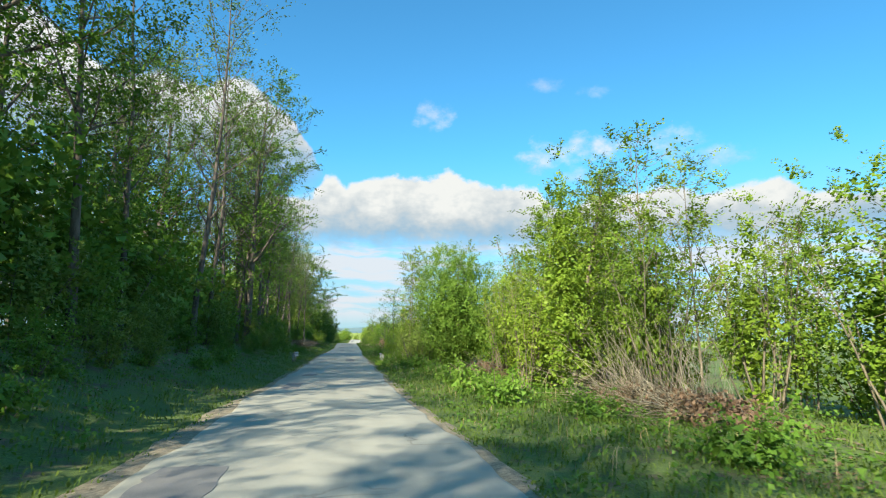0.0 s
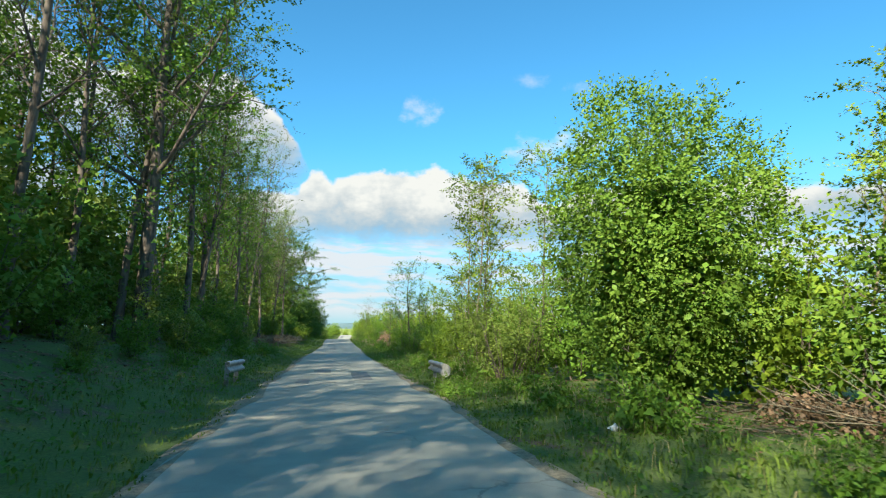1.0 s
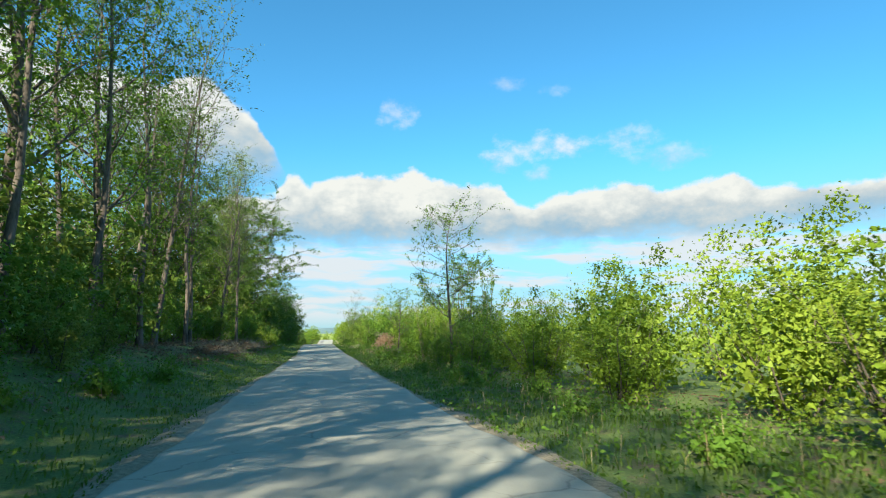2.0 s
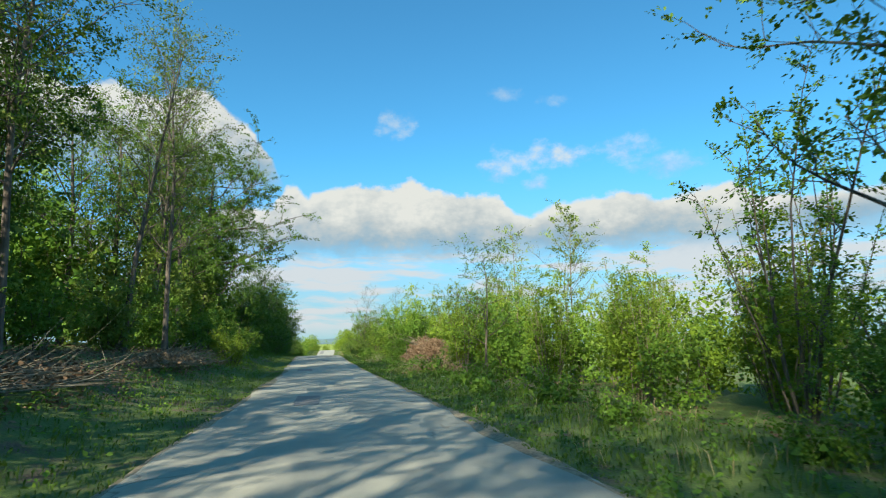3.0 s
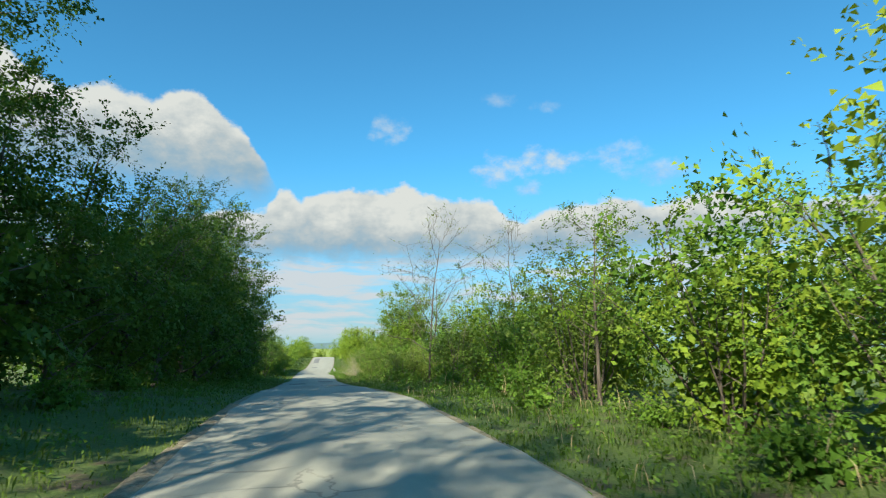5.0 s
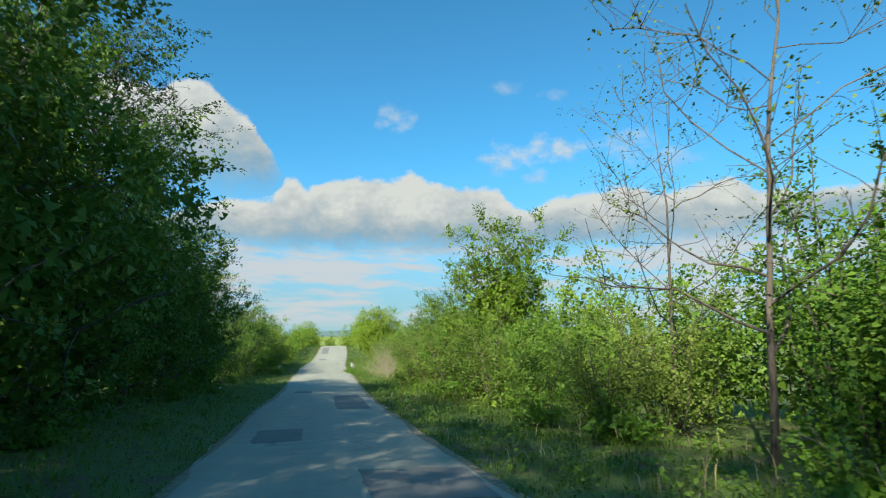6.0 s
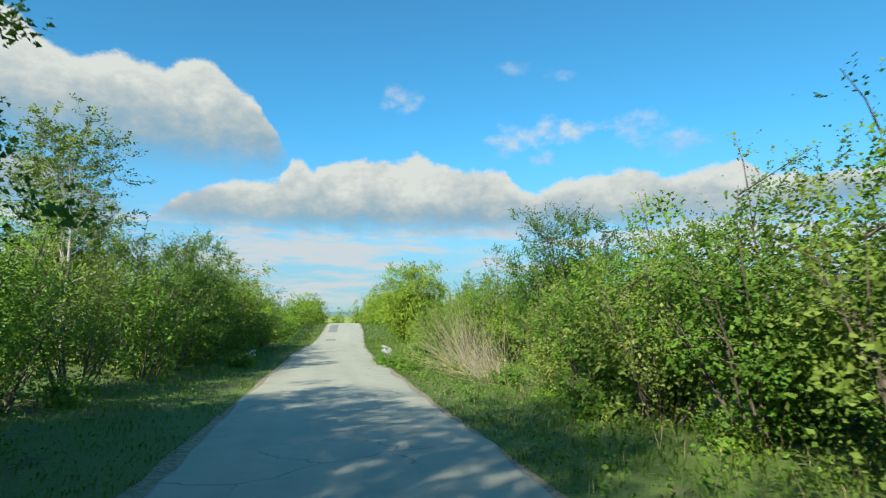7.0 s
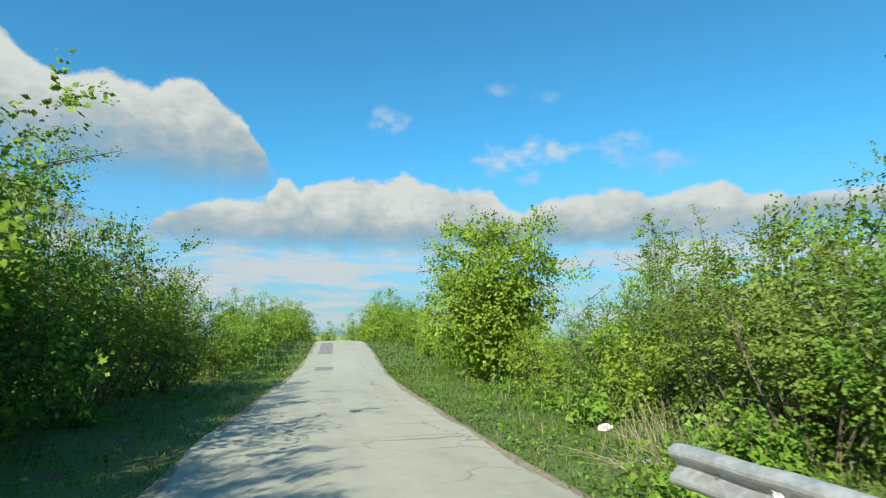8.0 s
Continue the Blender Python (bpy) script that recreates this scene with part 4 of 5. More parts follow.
plant("sapling1", -6.1, 190.0, 0.84)
plant("sapling1", -5.6, 193.0, 0.6)

# ================= the hedge along the right side =================
plant("coppice1", 10.6, 9.5, 1.0)
plant("coppice0", 10.2, 12.6, 0.95)
plant("coppice2", 8.2, 13.6, 0.95)
plant("sapling1", 7.9, 14.2, 1.05)
plant("sapling0", 8.9, 13.0, 0.9)
plant("ivy", 6.6, 15.4, 0.98)
plant("coppice1", 7.4, 17.0, 0.85)
plant("coppice0", 6.2, 18.0, 0.78)
plant("coppice1", 9.6, 17.0, 0.9)
plant("coppice2", 12.5, 14.0, 1.0)
for off, yy, s, k in ((7.6, 20.5, 0.9, 0), (9.8, 21.0, 1.1, 1), (8.8, 24.0, 1.15, 0), (10.8, 25.5, 1.3, 1), (8.2, 27.5, 1.0, 2), (9.6, 30.0, 1.0, 0)):
    plant(f"coppice{k}", off, yy, s)
plant("sapling0", 10.6, 22.6, 1.25)
plant("maple", 11.6, 25.0, 1.25)
plant("sapling2", 9.6, 25.2, 1.3)
plant("sapling2", 11.4, 27.0, 1.4)
plant("sapling0", 8.6, 23.2, 1.0)
plant("sapling1", 9.3, 29.0, 0.9)
plant("sapling2", 10.2, 33.0, 1.05)
for off, yy, s, k in ((9.4, 33.5, 1.25, 0), (10.8, 36.5, 1.5, 2), (12.5, 32.0, 1.5, 1), (8.6, 30.5, 0.9, 3)):
    plant(f"bush{k}" if abs(off) < (8.0 if 172 < yy < 192 else 6.5) and yy < 200 else f"thicket{k % 2}", off, yy, s)
plant("round", 6.9, 34.6, 1.06)
for off, yy, s, k in ((5.0, 40.0, 0.75, 3), (6.4, 41.5, 0.95, 1), (8.4, 42.5, 1.2, 3), (5.2, 43.6, 0.85, 3), (7.2, 45.2, 1.0, 2), (9.6, 46.5, 1.25, 0), (5.4, 47.2, 0.85, 0),
                      (11.5, 41.0, 1.4, 1)):
    plant(f"bush{k}" if abs(off) < (8.0 if 172 < yy < 192 else 6.5) and yy < 200 else f"thicket{k % 2}", off, yy, s)
plant("sapling1", 5.0, 44.6, 1.22)
plant("sapling0", 5.4, 46.8, 1.2)
plant("bush2", 6.6, 48.5, 1.2)
plant("sapling0", 5.9, 46.6, 1.3)
plant("sapling0", 7.4, 43.4, 1.25)
plant("sapling0", 9.4, 43.5, 1.25)
for off, yy, s, k in ((6.2, 51, 0.7, 2), (7.4, 54, 0.8, 0), (6.0, 57, 0.65, 2), (8.0, 60, 0.85, 2), (6.4, 62.5, 0.7, 0), (7.6, 66, 0.8, 2), (9.8, 56, 0.95, 2), (10, 64, 0.95, 0),
                      (6.2, 69.5, 0.75, 1), (7.4, 72.5, 0.8, 3), (5.6, 73.5, 0.6, 1), (8.8, 70.0, 0.8, 2)):
    plant(f"bush{k}" if abs(off) < (8.0 if 172 < yy < 192 else 6.5) and yy < 200 else f"thicket{k % 2}", off, yy, s)
for off, yy, s in ((9.0, 60.5, 0.95), (10.4, 66.5, 1.05), (9.6, 52.5, 1.0), (12.5, 58.0, 1.2), (12.5, 69.5, 1.2), (9.2, 74.0, 0.95), (14.0, 63.5, 1.3), (13.5, 50.5, 1.3)):
    plant("thicket0", off, yy, s)
plant("tiered", 6.2, 73.4, 0.92)
plant("tiered", 5.6, 89.2, 0.58, label="small dark tree with thin tiered branches and sparse leaves")
plant("wands", 7.9, 77.4, 0.95, 30)
plant("wands", 9.4, 78.6, 0.95, 200)
plant("bush2", 8.4, 76.0, 0.75)
for off, yy, s, k in ((8.6, 78.5, 0.8, 0), (10.5, 81, 0.75, 1), (7.2, 81.5, 0.62, 2), (8.6, 84.0, 0.7, 0), (9.4, 86.5, 0.7, 1), (7.4, 87.5, 0.68, 0), (11.5, 87, 0.72, 2)):
    plant(f"coppice{k}", off, yy, s)
for off, yy, s, k in ((9.6, 79.5, 0.8, 0), (10.2, 83.0, 0.9, 2), (9.2, 88.5, 0.8, 1), (10.4, 96.5, 0.9, 0), (11.0, 99.0, 0.9, 2), (9.8, 15.5, 0.7, 2), (11.5, 11.0, 0.8, 0), (10.5, 18.5, 0.8, 1), (9.0, 23.0, 0.6, 3), (11.5, 22.0, 1.0, 0), (10.0, 27.0, 0.9, 2), (7.0, 80.0, 0.55, 1), (8.2, 83.6, 0.75, 2), (6.8, 90.0, 0.7, 3), (9.6, 91.0, 1.05, 0), (8.2, 93.5, 1.05, 1), (12.5, 90, 1.0, 2), (13.5, 83, 1.0, 2), (12.5, 76, 1.0, 0)):
    plant(f"bush{k}" if abs(off) < (8.0 if 172 < yy < 192 else 6.5) and yy < 200 else f"thicket{k % 2}", off, yy, s)
plant("sapling1", 8.8, 93.8, 0.98)
plant("sapling0", 11.6, 94.6, 1.15)
plant("bare", 10.2, 92.0, 0.7)
plant("coppice2", 6.8, 97.6, 0.85)
plant("coppice1", 8.6, 98.6, 0.85)
plant("coppice0", 10.2, 100.5, 0.9)
for off, yy, s, k in ((7.8, 101.5, 0.8, 1), (9.0, 104.5, 0.8, 2), (10.5, 107.5, 1.0, 0), (9.6, 111.0, 1.05, 2), (12.2, 104, 1.1, 2), (11.8, 110.0, 1.2, 0),
                      (6.2, 112.5, 0.85, 1), (7.4, 114.0, 1.3, 3), (6.0, 116.0, 1.0, 1), (7.9, 117.0, 1.5, 0), (5.7, 119.0, 0.95, 2), (7.4, 121.0, 1.25, 1),
                      (5.7, 123.5, 0.95, 3), (7.4, 126.0, 1.15, 2), (5.8, 128.5, 0.85, 1), (7.2, 131.5, 1.05, 0), (5.8, 134.5, 0.85, 3), (7.4, 136.0, 1.1, 0), (6.4, 138.8, 0.95, 1),
                      (8.6, 139.5, 1.15, 3), (10.0, 133.0, 1.2, 1), (10.5, 122, 1.2, 2)):
    plant(f"bush{k}" if abs(off) < (8.0 if 172 < yy < 192 else 6.5) and yy < 200 else f"thicket{k % 2}", off, yy, s)
for off, yy, s, k in ((8.8, 114.6, 1.15, 1), (10.4, 112.2, 1.25, 0), (10.8, 106.2, 1.2, 1), (12.6, 108.6, 1.4, 2)):
    plant(f"bush{k}", off, yy, s)
plant("sapling2", 9.8, 113.5, 0.8)
plant("sapling1", 8.2, 118.0, 0.72)
plant("tiered", 5.4, 122.4, 0.46, label="small layered sapling with dark green leaves")
plant("sapling0", 11.8, 106.5, 0.85)
plant("maple", 13.5, 109.0, 0.85)
plant("bare", 5.4, 139.2, 1.0, 40)
plant("bare", 6.4, 142.6, 0.85, 150)
plant("wands", 8.6, 141.0, 0.95, 100)
plant("bare", 9.6, 138.0, 0.95)
for off, yy, s, k in ((6.2, 142.5, 0.7, 3), (8.0, 144.0, 0.95, 1), (6.4, 146.0, 0.65, 1), (8.2, 148.5, 0.9, 3), (5.8, 149.5, 0.6, 1), (6.0, 156.5, 0.7, 3), (7.6, 157.0, 0.9, 2), (5.6, 159.0, 0.68, 1),
                      (7.0, 161.5, 0.85, 3), (5.8, 164.0, 0.85, 1), (7.4, 166.0, 1.1, 0), (6.2, 167.5, 0.7, 1), (7.4, 169.5, 0.9, 1), (6.6, 171.0, 0.42, 1), (7.9, 155.0, 1.0, 3), (7.9, 151.0, 0.9, 1), (9.8, 153.0, 1.3, 2), (8.8, 162, 1.1, 2), (4.7, 142.0, 0.62, 3), (4.8, 145.4, 0.66, 1), (4.9, 149.0, 0.72, 3), (5.0, 151.6, 0.8, 1), (5.0, 154.0, 0.85, 3), (5.1, 156.2, 0.85, 1), (5.0, 158.4, 0.9, 3), (5.1, 160.6, 0.9, 1), (5.0, 162.8, 0.88, 3), (5.1, 165.0, 0.84, 1), (5.2, 167.2, 0.72, 3), (6.3, 152.8, 1.05, 1), (6.4, 155.6, 1.08, 3), (6.3, 158.6, 1.1, 1), (6.4, 161.4, 1.08, 3), (6.3, 164.2, 1.0, 1)):
    plant(f"bush{k}" if abs(off) < (8.0 if 172 < yy < 192 else 6.5) and yy < 200 else f"thicket{k % 2}", off, yy, s)
for off, yy, s in ((9.4, 140.5, 1.0), (10.2, 144.0, 1.1), (9.8, 147.5, 1.0), (12.0, 142.0, 1.2), (8.2, 138.4, 0.8)):
    plant("thicket1", off, yy, s)
for off, yy, s in ((11.0, 118.0, 1.2), (12.5, 124.5, 1.2), (9.8, 128.5, 1.1), (11.5, 132.5, 1.2), (10.4, 136.0, 1.0)):
    plant("thicket0", off, yy, s)
plant("maple", 6.9, 154.2, 1.08)
for off, yy, s, k in ((7.8, 173.0, 0.6, 1), (8.2, 178.0, 1.0, 1), (6.4, 177.5, 0.95, 2), (7.8, 179.5, 1.2, 3), (5.6, 180.6, 0.75, 1), (5.4, 183.2, 0.8, 3), (7.0, 183.6, 1.05, 0), (5.5, 186.0, 0.7, 2),
                      (7.2, 187.5, 0.95, 1), (5.4, 189.0, 0.65, 2), (9.2, 184.5, 1.15, 3), (7.6, 191.0, 0.8, 0), (5.6, 192.2, 0.6, 2), (9.5, 189.5, 1.0, 2)):
    plant(f"bush{k}" if abs(off) < (8.0 if 172 < yy < 192 else 6.5) and yy < 200 else f"thicket{k % 2}", off, yy, s)
for off, yy, s, k in ((5.6, 198.5, 0.65, 2), (7.4, 200.5, 0.85, 0), (5.2, 203.5, 0.6, 2), (6.8, 207, 0.8, 1), (5.2, 211, 0.7, 2), (6.6, 216, 0.85, 0), (5.4, 221, 0.8, 2), (6.4, 227, 0.9, 0),
                      (5.6, 233, 0.9, 2), (9.0, 205, 1.0, 2), (9.4, 214, 1.1, 0)):
    plant(f"bush{k}" if abs(off) < (8.0 if 172 < yy < 192 else 6.5) and yy < 200 else f"thicket{k % 2}", off, yy, s)
for off, yy, s, k in ((5.0, 177.6, 0.72, 3), (5.3, 179.4, 0.8, 1), (6.8, 180.8, 1.0, 1), (5.2, 182.0, 0.78, 3), (6.6, 185.4, 0.95, 3), (8.6, 182.6, 1.15, 1), (5.4, 187.6, 0.7, 1)):
    plant(f"bush{k}", off, yy, s)
for off, yy, s in ((8.8, 171.5, 1.0), (9.6, 178.5, 1.2), (11.0, 175.0, 1.3), (10.5, 169.0, 1.2), (10.8, 181.0, 1.3)):
    plant("thicket1", off, yy, s)
plant("dark_maple", 9.0, 176.0, 0.95)
plant("broad_maple", 5.5, 196.6, 1.12)
plant("sapling2", 9.2, 190.8, 0.72)
plant("sapling1", 8.0, 181.5, 0.8)
plant("sapling0", 10.4, 193.5, 0.7)
for off, yy, s in ((-4.9, 239, 1.0), (-5.0, 244, 1.1), (-5.3, 250, 1.2), (5.2, 238, 1.3), (5.4, 243, 1.5), (5.0, 249, 1.6), (4.6, 256, 1.6), (-5.6, 257, 1.0), (2.0, 266, 1.3), (-1.6, 270, 1.05), (-5.0, 266, 1.1), (4.4, 262, 1.45), (6.0, 271, 1.8), (4.9, 229, 1.0), (-4.8, 231, 0.95)):
    plant("thicket0", off, yy, s)
for k in range(14):
    plant(R.choice(["thicket0", "thicket1"]), float(R.choice([-1, 1])) * R.uniform(5, 14), R.uniform(238, 275), R.uniform(0.9, 1.4))
for off, yy in ((7.0, 262), (11.0, 268), (8.5, 276)):
    plant("hornbeam0", off, yy, 0.75)
# a loose belt of bushes in the field behind the hedge
for k in range(14):
    plant(R.choice(["thicket0", "thicket1"]), R.uniform(13.5, 30), R.uniform(8, 200), R.uniform(0.9, 1.4))
# low growth on the verges
y = 3.0
while y < 205:
    plant("ground_bush", R.uniform(3.9, 5.0), y, R.uniform(0.45, 0.95))
    y += R.uniform(2.6, 4.6)
y = 4.0
while y < 200:
    if not 68 < y < 100:
        plant("ground_bush", -R.uniform(4.2, 5.6), y, R.uniform(0.4, 0.8))
    y += R.uniform(3.5, 6.5)

# ================= guard rails =================


def guard_rail(off, y0, y1, label, end_at=None, side=1, height=0.68, turn=0.0):
    """A length of W-shaped steel beam on posts, with a curled end plate."""
    length = y1 - y0
    ob = thing("guard_rail", label, "guard rail", "short guard rails", Matrix.Translation(spot(off, y0)) @ pose(0, 0, 0, math.degrees(math.atan2(float(land(off, y1) - land(off, y0)), length)), 0, turn))
    half_prof = [(0.0, 0.157), (0.03, 0.152), (0.074, 0.126), (0.083, 0.108), (0.083, 0.084), (0.072, 0.064), (0.024, 0.024), (0.012, 0.01)]
    prof = half_prof + [(0.010, 0.0)] + [(px, -pz) for px, pz in reversed(half_prof)]
    bm = bmesh.new()
    cols = []
    for k in range(9):
        yy = length * k / 8
        cols.append([bm.verts.new((-side * px, yy, height - 0.155 + pz + 0.006 * math.sin(k * 2.1))) for px, pz in prof])
    for a, b in zip(cols, cols[1:]):
        for i in range(len(prof) - 1):
            bm.faces.new((a[i], a[i + 1], b[i + 1], b[i]))
    me = bpy.data.meshes.new("beam")
    bmesh.ops.recalc_face_normals(bm, faces=bm.faces[:])
    bmesh.ops.solidify(bm, geom=bm.faces[:], thickness=0.006)
    bmesh.ops.recalc_face_normals(bm, faces=bm.faces[:])
    bm.to_mesh(me)
    bm.free()
    me.materials.append(ZINC)
    beam = part_of(ob, "beam", me)
    for k in range(2):
        bm = bmesh.new()
        bmesh.ops.create_cube(bm, size=1)
        for v in bm.verts:
            v.co = Vector((side * (0.075 + v.co.x * 0.1), 0.45 + k * (length - 0.9) + v.co.y * 0.055, -0.25 + (v.co.z + 0.5) * (height + 0.2)))
        bmesh.ops.bevel(bm, geom=bm.edges[:], offset=0.008, segments=1, affect="EDGES")
        me = bpy.data.meshes.new("post")
        bm.to_mesh(me)
        bm.free()
        me.materials.append(ZINC_OLD)
        part_of(ob, "post", me, "stained steel post")
        bm = bmesh.new()
        bmesh.ops.create_cone(bm, segments=8, radius1=0.022, radius2=0.018, depth=0.02, cap_ends=True)
        me = bpy.data.meshes.new("bolt")
        bm.transform(Matrix.Translation((-side * 0.012, 0.45 + k * (length - 0.9), height - 0.155)) @ Matrix.Rotation(radians(90), 4, "Y"))
        bm.to_mesh(me)
        bm.free()
        me.materials.append(ZINC_OLD)
        part_of(beam, "bolt", me)
    if end_at is not None:
        # the beam's end flattens, widens and curls away from the road in a half loop
        bm = bmesh.new()
        ye = 0.0 if end_at == "near" else length
        s = -1 if end_at == "near" else 1
        rows_ = []
        for k in range(19):
            u = k / 18
            a = max(0.0, u - 0.42) / 0.58 * 2.3
            cx, cy = side * 0.11 * (1 - math.cos(a)), ye + s * (0.2 * min(u / 0.42, 1.0) + 0.11 * math.sin(a))
            g_ = min(1.0, max(0.0, (u - 0.25) / 0.3))
            g_ = g_ * g_ * (3 - 2 * g_)
            grow = (1 + 0.2 * g_) * math.sqrt(max(0.1, 1 - (max(0.0, u - 0.6) / 0.42) ** 2))
            rows_.append([bm.verts.new((cx - side * (px + (0.075 - px) * g_) * math.cos(a * 0.5), cy, height - 0.155 + pz * grow - 0.03 * g_)) for px, pz in prof])
        for a, b in zip(rows_, rows_[1:]):
            for i in range(len(prof) - 1):
                bm.faces.new((a[i], a[i + 1], b[i + 1], b[i]))
        bmesh.ops.solidify(bm, geom=bm.faces[:], thickness=0.006)
        me = bpy.data.meshes.new("end_plate")
        for p_ in bm.faces:
            p_.smooth = True
        bm.to_mesh(me)
        bm.free()
        me.materials.append(ZINC_PALE)
        part_of(ob, "end_plate", me, "curled pale steel end plate")
    return ob


def reflector(parent, y, side, height, mat):
    bm = bmesh.new()
    bmesh.ops.create_cube(bm, size=1)
    for v in bm.verts:
        v.co = Vector((-side * (0.03 + v.co.x * 0.03), y + v.co.y * 0.05, height + v.co.z * 0.1))
    bmesh.ops.bevel(bm, geom=bm.edges[:], offset=0.006, segments=2, affect="EDGES")
    me = bpy.data.meshes.new("reflector")
    bm.to_mesh(me)
    bm.free()
    me.materials.append(mat)
    part_of(parent, "reflector", me, "small reflector on the beam")


g = guard_rail(2.66, 38.3, 40.7, "short weathered steel guard rail with curled end in long grass", "near", 1, 0.7)
reflector(g, 1.9, 1, 0.585, PLATE)
g = guard_rail(-3.0, 38.3, 40.5, "short steel guard rail standing at the shaded verge", None, -1, 0.66)
g = guard_rail(2.22, 178.1, 180.3, "short steel guard rail with curled end below the hedge", "near", 1, 0.72)
reflector(g, 1.2, 1, 0.55, PLATE)
g = guard_rail(-3.4, 178.0, 180.8, "short steel guard rail half hidden in grass", None, -1, 0.5)
for off, yy, s in ((-3.2, 177.0, 0.6), (-3.6, 177.4, 0.75), (2.9, 181.4, 0.6), (2.5, 177.3, 0.42), (2.2, 176.6, 0.35), (2.75, 179.7, 0.5), (2.0, 180.0, 0.3), (2.05, 179.0, 0.28), (1.95, 177.3, 0.5), (2.15, 176.0, 0.5), (2.6, 175.2, 0.6), (2.3, 178.2, 0.42), (2.5, 37.4, 0.42), (2.9, 36.6, 0.5), (2.3, 36.0, 0.35)):
    plant("ground_bush", off, yy, s)

# ================= brush piles, sticks, canes =================


def heap_form(u, v):
    """Share of the height over a heap: a broad uneven top and steep ends."""
    u, v = np.asarray(u), np.asarray(v)
    top = np.clip(1 - np.abs(u * 1.9) ** 3, 0.06, 1) * np.clip(1 - np.abs(v * 1.95) ** 5, 0.08, 1)
    return top * (0.88 + 0.12 * np.sin(v * 17 + u * 5))


def brush_pile(off, y, length, depth, height, leaves, seed, label):
    """A heap of cut branches with withered brown leaves."""
    rng = np.random.default_rng(seed)
    ob = thing("brush_pile", label, "brush pile", "", Matrix.Translation(spot(off, y)))
    sticks, n = Tubes(), 240
    for _ in range(n):
        a = rng.normal(1.3, 0.5)
        x, yy = rng.normal(0, depth * 0.27), rng.normal(0, length * 0.24)
        top = height * heap_form(x / depth, yy / length)
        line = run(rng, (x, yy, rng.uniform(0.03, 1) * top), (math.cos(a), math.sin(a), rng.normal(0.05, 0.2)), rng.uniform(0.7, 2.2), 4, 0.12, -0.02)
        line[:, 2] = np.maximum(line[:, 2], 0.02)
        sticks.add(line, np.linspace(rng.uniform(0.008, 0.025), 0.004, 5), 4)
    tagged(part_of(ob, "brushwood", sticks.mesh("brushwood", BARK_PALE), "cut pale brushwood"), kind="stuff")
    m = int(60 + leaves / 45)
    X, Y = rng.normal(0, depth * 0.27, m), rng.uniform(-0.5, 0.5, m) * length
    top = height * heap_form(X / depth, Y / length)
    anchors = np.stack([X, Y, top * rng.uniform(0.1, 1.0, m) ** 0.6 + rng.normal(0, 0.05, m)], 1)
    v, f = leaf_cloud(rng, anchors, int(leaves * 1.4), 0.12, 0.1, flat=0.15, droop=0.7)
    v[:, 2] = np.maximum(v[:, 2], 0.01)
    part_of(ob, "withered_leaves", mesh_of("withered_leaves", v, f, LEAF_DRY), "curled brown withered leaves")


brush_pile(7.6, 109.6, 7.0, 3.4, 1.85, 15000, 301, "big heap of cut branches with withered brown leaves")
brush_pile(5.4, 96.8, 5.0, 2.4, 0.5, 3200, 302, "low heap of brush and brown leaves in the weeds")
brush_pile(7.6, 12.0, 6.0, 2.4, 0.45, 2600, 303, "low scatter of cut twigs and dry leaves under coppice")
brush_pile(8.0, 29.5, 7.0, 2.4, 0.5, 2600, 304, "low scatter of cut twigs and dry leaves under shrubs")
brush_pile(-6.0, 79.5, 8.0, 2.0, 0.32, 2600, 305, "low scatter of cut twigs and brown leaves on the bank")
brush_pile(-5.8, 91.0, 7.0, 2.0, 0.35, 2600, 306, "low scatter of cut twigs and brown leaves below the trees")


def pole_stack():
    rng = np.random.default_rng(44)
    ob = thing("cut_poles", "bundle of pale cut poles leaning across the bushes", "poles", "", Matrix.Translation(spot(6.4, 111.0)))
    for k in range(6):
        t = Tubes()
        line = run(rng, (1.1 + rng.normal(0, 0.2), -1.4 + rng.normal(0, 0.2), 0.95 + 0.06 * k), (-0.75, 1.25, 0.36), rng.uniform(2.6, 3.8), 5, 0.02, -0.01)
        line[0][2] -= 0.1
        t.add(line, np.linspace(0.05, 0.03, 6), 6)
        part_of(ob, "pole", t.mesh("pole", BARK_PALE))
    t = Tubes()
    t.add(np.array([(1.2, -1.5, -0.15), (1.15, -1.45, 0.5), (1.1, -1.4, 1.05)]), np.array([0.05, 0.045, 0.035]), 6)
    part_of(ob, "prop", t.mesh("prop", BARK), "upright branch stub that holds the poles")
    t = Tubes()
    t.add(np.array([(-0.1, 0.7, -0.15), (-0.1, 0.65, 0.7), (-0.15, 0.6, 1.5)]), np.array([0.05, 0.045, 0.035]), 6)
    part_of(ob, "prop", t.mesh("prop", BARK))


pole_stack()


